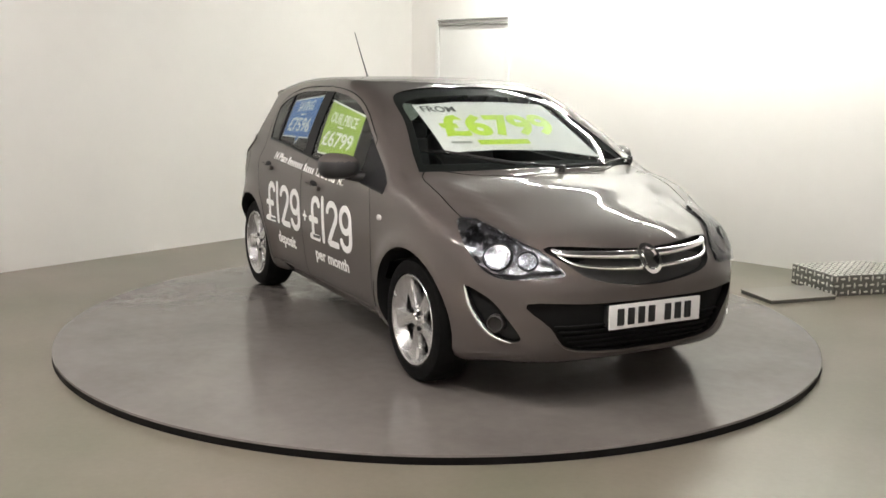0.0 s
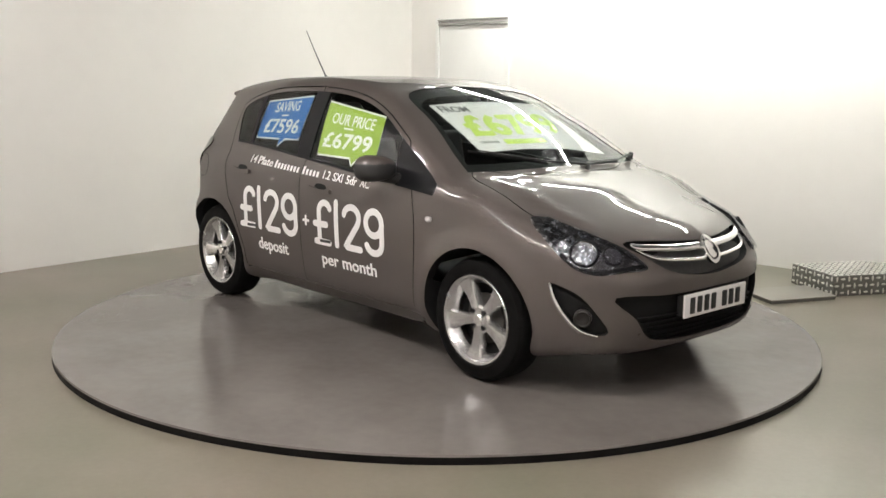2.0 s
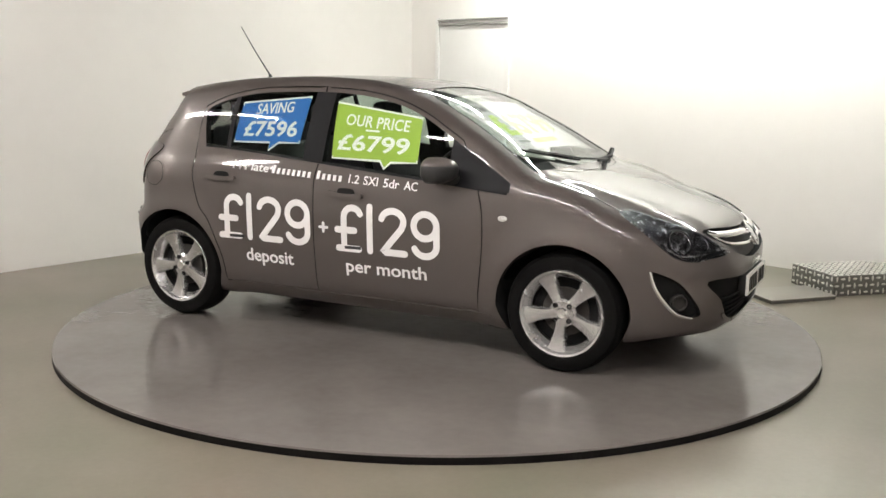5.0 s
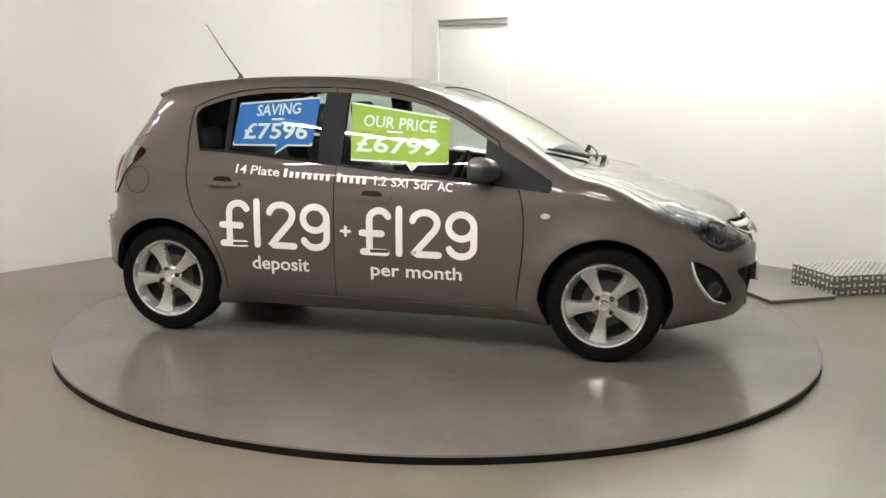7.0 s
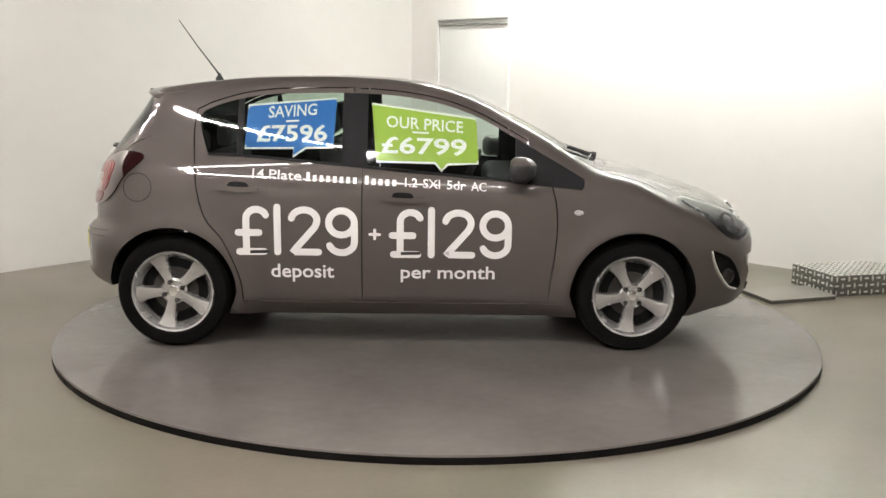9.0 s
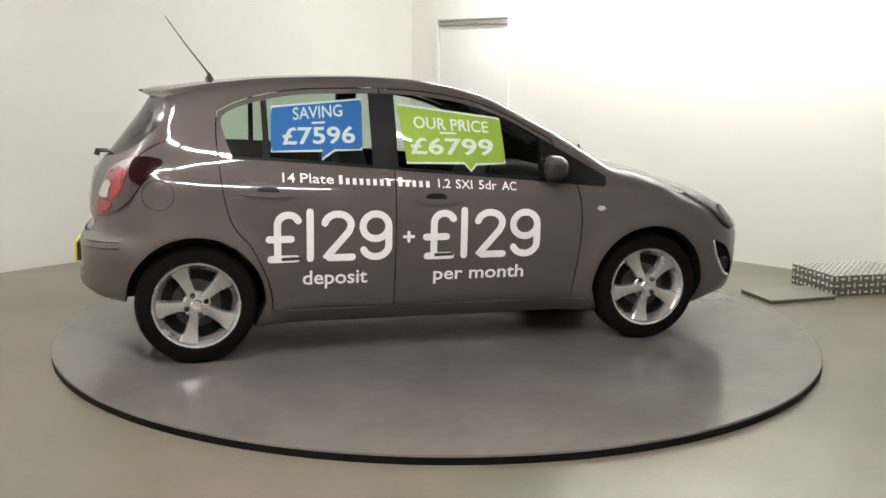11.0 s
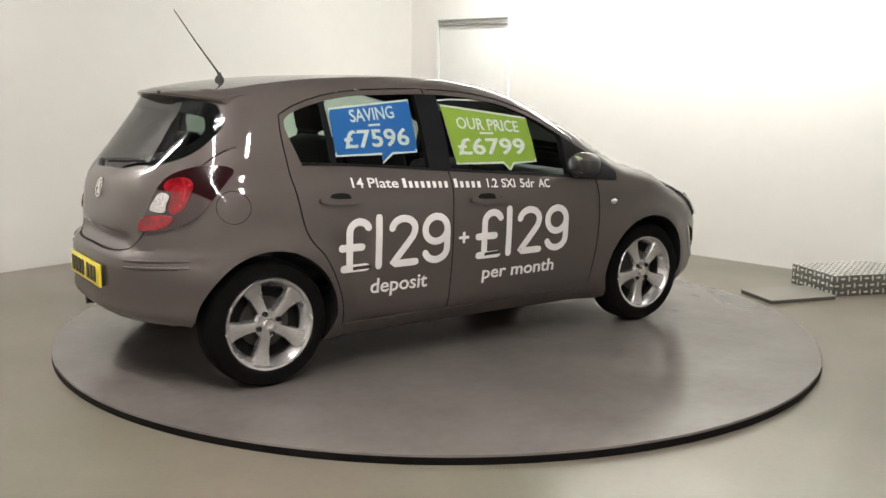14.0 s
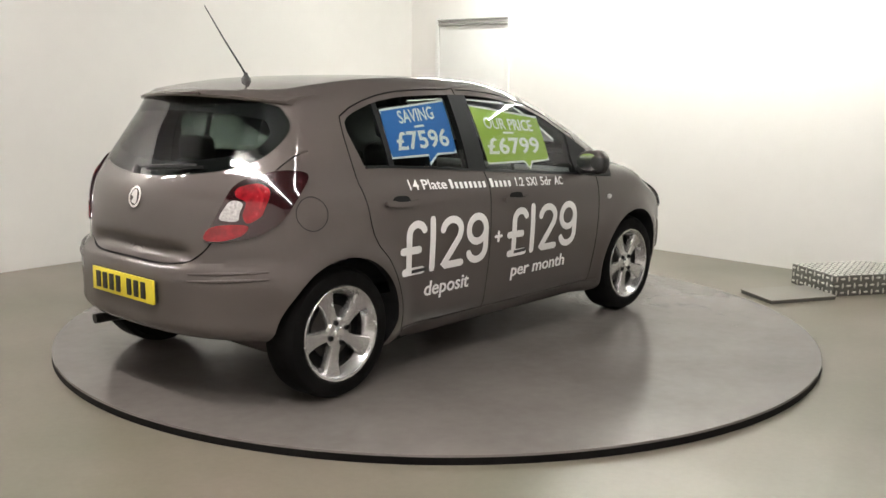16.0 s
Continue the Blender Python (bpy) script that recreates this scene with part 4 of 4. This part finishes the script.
for text, a, b in (("14", 445, 466), ("Plate", 475, 532), (None, 541, 636), (None, 645, 706), ("1.2", 716, 738), ("SXI", 748, 778), ("5dr", 790, 823), ("AC", 833, 860)):
    x0, x1 = ((k - 445) / 415 * 1.25 - 0.81 for k in (a, b))
    z = 0.938 - 0.047 * (x0 + 0.81)
    if text:
        part("line_lettering", words(text, x0, x1, z, z + 0.046, RIGHT, bold=0.006, cell=0, slope=-0.047 * (x1 - x0)), M_WHITE, car, "white vinyl lettering")
    else:
        k = 8 if b - a > 80 else 5
        p = (x1 - x0) / k
        for i in range(k):
            h = 0.044 if i == 0 else 0.031
            c = x0 + p * i
            low = z - 0.047 * p * i
            part("line_bar", sheet([(c, low), (c + p * 0.52, low), (c + p * 0.52, low + h), (c, low + h)], RIGHT, 0.0025, 0.0), M_WHITE, car, "plain white vinyl bar")


def window_sticker(outline, mat, label, lines):
    card = part("window_sticker", sheet(outline, RIGHT, -0.0115, -0.0135, 0.05), mat, car, label)
    edge = strip(bmesh.new(), grown(outline, -0.006), 0.011, True)
    part("sticker_border", lay(edge, RIGHT, -0.0107, -0.0112), M_WHITE, card, "white border")
    for text, x0, x1, z0, z1, slope, bold in lines:
        bm = words(text, x0, x1, z0, z1, RIGHT, -0.0103, -0.0112, 0.05, bold, slope) if text else sheet([(x0, z0), (x1, z0 + slope), (x1, z1 + slope), (x0, z1)], RIGHT, -0.0103, -0.0112)
        part("sticker_lettering", bm, M_WHITE, card, "white lettering")


window_sticker([(-0.852, 1.325), (-0.372, 1.368), (-0.385, 1.097), (-0.53, 1.092), (-0.60, 1.045), (-0.598, 1.09), (-0.862, 1.088)], M_BLUE, "blue speech-bubble price sticker",
               [("SAVING", -0.74, -0.48, 1.252, 1.315, 0.02, 0.012), (None, -0.645, -0.575, 1.232, 1.242, 0.004, 0), ("£7596", -0.80, -0.42, 1.125, 1.215, 0.008, 0.02)])
window_sticker([(-0.182, 1.342), (0.385, 1.268), (0.40, 1.022), (0.235, 1.015), (0.20, 0.982), (0.165, 1.02), (-0.150, 1.026)], M_GREEN, "lime green speech-bubble price sticker",
               [("OUR PRICE", -0.10, 0.315, 1.213, 1.275, -0.028, 0.012), (None, 0.04, 0.13, 1.182, 1.192, -0.004, 0), ("£6799", -0.125, 0.335, 1.075, 1.165, -0.012, 0.02)])

BANNER = [(-0.43, 1.335), (-0.15, 1.352), (0.15, 1.352), (0.43, 1.335), (0.50, 1.06), (0.20, 1.10), (-0.13, 1.11), (-0.45, 1.10)]
banner = part("windscreen_banner", sheet(BANNER, FRONT, -0.013, -0.015, 0.04), M_WHITE, car, "white price banner behind the windscreen")
part("banner_lettering", words("FROM", -0.40, -0.20, 1.298, 1.328, FRONT, -0.0118, -0.0128, 0.05, 0.01), M_INK, banner, "black lettering")
part("banner_lettering", words("£6799", -0.375, 0.36, 1.175, 1.285, FRONT, -0.0118, -0.0128, 0.05, 0.04), M_PALE, banner, "lime green lettering")
part("banner_bar", sheet([(-0.38, 1.142), (-0.26, 1.142), (-0.26, 1.152), (-0.38, 1.152)], FRONT, -0.0118, -0.0128), M_GREYINK, banner)
part("banner_bar", sheet([(-0.22, 1.135), (0.10, 1.135), (0.10, 1.158), (-0.22, 1.158)], FRONT, -0.0118, -0.0128), M_PALE, banner)


# ---- the place ----
CORNER = Vector((-0.33, 5.08))
DIR_L, DIR_R = Vector((-1.51, -1.80)).normalized(), Vector((0.91, -0.86)).normalized()


def wall(name, a, b, label, mat=M_WALL):
    d = (b - a).normalized()
    n = Vector((-d.y, d.x)) * 0.12
    bm = prism([tuple(a), tuple(b), tuple(b + n), tuple(a + n)], ABOVE, -CEIL_Z, -FLOOR_Z)
    return tagged(part(name, bm, mat, None, label, 0), kind="structure")


END_L, END_R = CORNER + DIR_L * 9.7, CORNER + DIR_R * 9.4
FAR = END_L + DIR_R * 9.4
wall("wall_west", END_L, CORNER, "plain white painted wall")
wall("wall_east", CORNER, END_R, "plain white painted wall with a door near the corner")
wall("wall_south", END_R, FAR, "plain off-white painted wall", M_BACKWALL)
wall("wall_entry", FAR, END_L, "plain off-white painted wall", M_BACKWALL)
tagged(part("floor", box(-14, 14, -14, 8, FLOOR_Z - 0.1, FLOOR_Z), M_FLOOR, None, "worn beige-grey painted concrete floor", 0), kind="structure")
tagged(part("ceiling", box(-14, 14, -14, 8, CEIL_Z, CEIL_Z + 0.1), M_CEIL, None, "dark grey ceiling", 0), kind="structure")

def along_east(d, out=0.0):
    p = CORNER + DIR_R * d + Vector((-DIR_R.y, DIR_R.x)) * -out
    return p


EAST_TURN = math.degrees(math.atan2(DIR_R.y, DIR_R.x))
door = tagged(new("door_1"), "closed white flush door with a grey metal head rail", "door", kind="structure")
door.matrix_basis = pose(CORNER.x, CORNER.y, 0, 0, 0, EAST_TURN)
part("leaf", box(0.44, 1.37, -0.012, 0.0, FLOOR_Z + 0.01, 2.03, 0.004), M_DOOR, door, "white door leaf")
part("jamb", box(1.37, 1.415, -0.03, 0.0, FLOOR_Z, 2.12, 0.004), M_DOOR, door, "white door jamb")
part("jamb", box(0.395, 0.44, -0.03, 0.0, FLOOR_Z, 2.12, 0.004), M_DOOR, door, "white door jamb")
part("head_rail", box(0.455, 1.40, -0.05, 0.0, 2.035, 2.056, 0.003), M_GREYMETAL, door, "grey metal head rail")
part("head_rail", box(0.44, 1.40, -0.05, 0.0, 2.082, 2.10, 0.003), M_GREYMETAL, door, "grey metal head rail")


def studs(bm_out, origin, u, v, n, lu, lv, pitch=0.05):
    """Raised lozenges of a tread plate, crosswise by turns."""
    i = 0
    a = pitch / 2
    while a < lu:
        j = 0
        b = pitch / 2
        while b < lv:
            c = Vector(origin) + Vector(u) * a + Vector(v) * b
            d, e = (Vector(u), Vector(v)) if (i + j) % 2 else (Vector(v), Vector(u))
            ring = [bm_out.verts.new(c + d * 0.021 * math.cos(k) + e * 0.0085 * math.sin(k)) for k in np.linspace(0, 2 * math.pi, 8, endpoint=False)]
            top = [bm_out.verts.new(c + Vector(n) * 0.006 + d * 0.014 * math.cos(k) + e * 0.005 * math.sin(k)) for k in np.linspace(0, 2 * math.pi, 8, endpoint=False)]
            for k in range(8):
                bm_out.faces.new((ring[k], ring[(k + 1) % 8], top[(k + 1) % 8], top[k]))
            bm_out.faces.new(top)
            b += pitch
            j += 1
        a += pitch
        i += 1
    return bm_out


drive = thing("drive_box", "low aluminium tread plate box beside the turntable", "machine box", at=pose(2.85, 0.955, FLOOR_Z, 0, 0, 15))
part("casing", box(0, 0.95, 0, 0.50, 0, 0.15, 0.004), M_CASING, drive, "aluminium casing")
bm = bmesh.new()
studs(bm, (0, 0, 0.150), (1, 0, 0), (0, 1, 0), (0, 0, 1), 0.95, 0.50)
studs(bm, (0, 0, 0.0), (1, 0, 0), (0, 0, 1), (0, -1, 0), 0.95, 0.15)
studs(bm, (0, 0, 0.0), (0, 1, 0), (0, 0, 1), (-1, 0, 0), 0.50, 0.15)
bmesh.ops.recalc_face_normals(bm, faces=bm.faces)
tagged(part("tread_studs", bm, M_TREAD, drive, "raised tread lozenges", 60), kind="stuff")
cover = thing("cable_cover", "flat metal cover plate between turntable and box", "cover plate")
o = [(2.31, 0.68), (2.84, 0.86), (2.75, 1.22), (2.21, 1.06)]
part("plate", prism(o, ABOVE, 0.014, 0.020), M_COVER, cover, "grey metal plate", 0)
# inset darker block, added to give the shaded gap below the plate's edge
part("gap_block", prism(grown(o, -0.010), ABOVE, 0.0201, -FLOOR_Z), M_CASING, cover, "darker block added for the dark gap under the plate", 0)



def strip_light(at, turn, length=1.5, tube=M_TUBE):
    lamp = thing("strip_light", "white ceiling strip light with one lit fluorescent tube", "lamp", "strip lights on the ceiling", pose(at[0], at[1], CEIL_Z, 0, 0, turn))
    part("batten", box(-length / 2, length / 2, -0.04, 0.04, -0.05, 0.0, 0.008), M_BATTEN, lamp)
    part("tube", rod([(-length / 2 + 0.03, 0, -0.075), (length / 2 - 0.03, 0, -0.075)], 0.016, 12), tube, lamp, "lit fluorescent tube")
    return lamp


ROW, ACROSS = Vector((0.727, -0.687)), Vector((0.687, 0.727))
ROW_TURN = math.degrees(math.atan2(ROW.y, ROW.x))


def ceiling_spot(offset, along):
    p = ACROSS * offset + ROW * along
    return p.x, p.y


# rows along the east wall's direction: warm before the car, cool by the wall
warm = strip_light(ceiling_spot(-2.95, -2.6), ROW_TURN)
cool = strip_light(ceiling_spot(2.7, -1.75), ROW_TURN, tube=M_TUBE_COOL)
for lamp, offset, along in ((warm, -2.95, 0.3), (warm, -2.95, 1.9), (warm, -2.95, 3.5), (cool, 2.7, -0.15), (cool, 2.7, 1.45)):
    copy_thing(lamp, pose(*ceiling_spot(offset, along), CEIL_Z, 0, 0, ROW_TURN))
strip_light(ceiling_spot(-1.3, 2.3), ROW_TURN, 0.6)

turntable = thing("turntable", "round grey turntable with a black edge, set on the floor", "turntable")
part("deck", lathe([(0.05, -0.03), (2.222, -0.03), (2.236, -0.009), (2.233, 0.0), (1.6, 0.0), (1.0, 0.0), (0.5, 0.0), (0.2, 0.0), (0.05, 0.0)], 160, "z"), M_DISC, turntable, "smooth grey deck plate")
part("edge", lathe([(2.20, FLOOR_Z), (2.236, FLOOR_Z), (2.236, -0.010), (2.20, -0.010)], 160, "z", close=True), M_RIM, turntable, "black rubber edge band")


def motions():
    """The turntable turns evenly and carries the car round."""
    rows, deck = [], []
    for i in range(33):
        t = i * 0.5
        s = (t - 8) / 8
        a = -6.66 + 55.15 * s - 0.33 * s * s
        c, q = math.cos(radians(a)), math.sin(radians(a))
        rows.append((t, pose(c * -0.1934 - q * 0.1114, q * -0.1934 + c * 0.1114, 0, 0, 0, a)))
        deck.append((t, pose(0, 0, 0, 0, 0, a)))
    walk(car, rows)
    walk(turntable, deck)


motions()
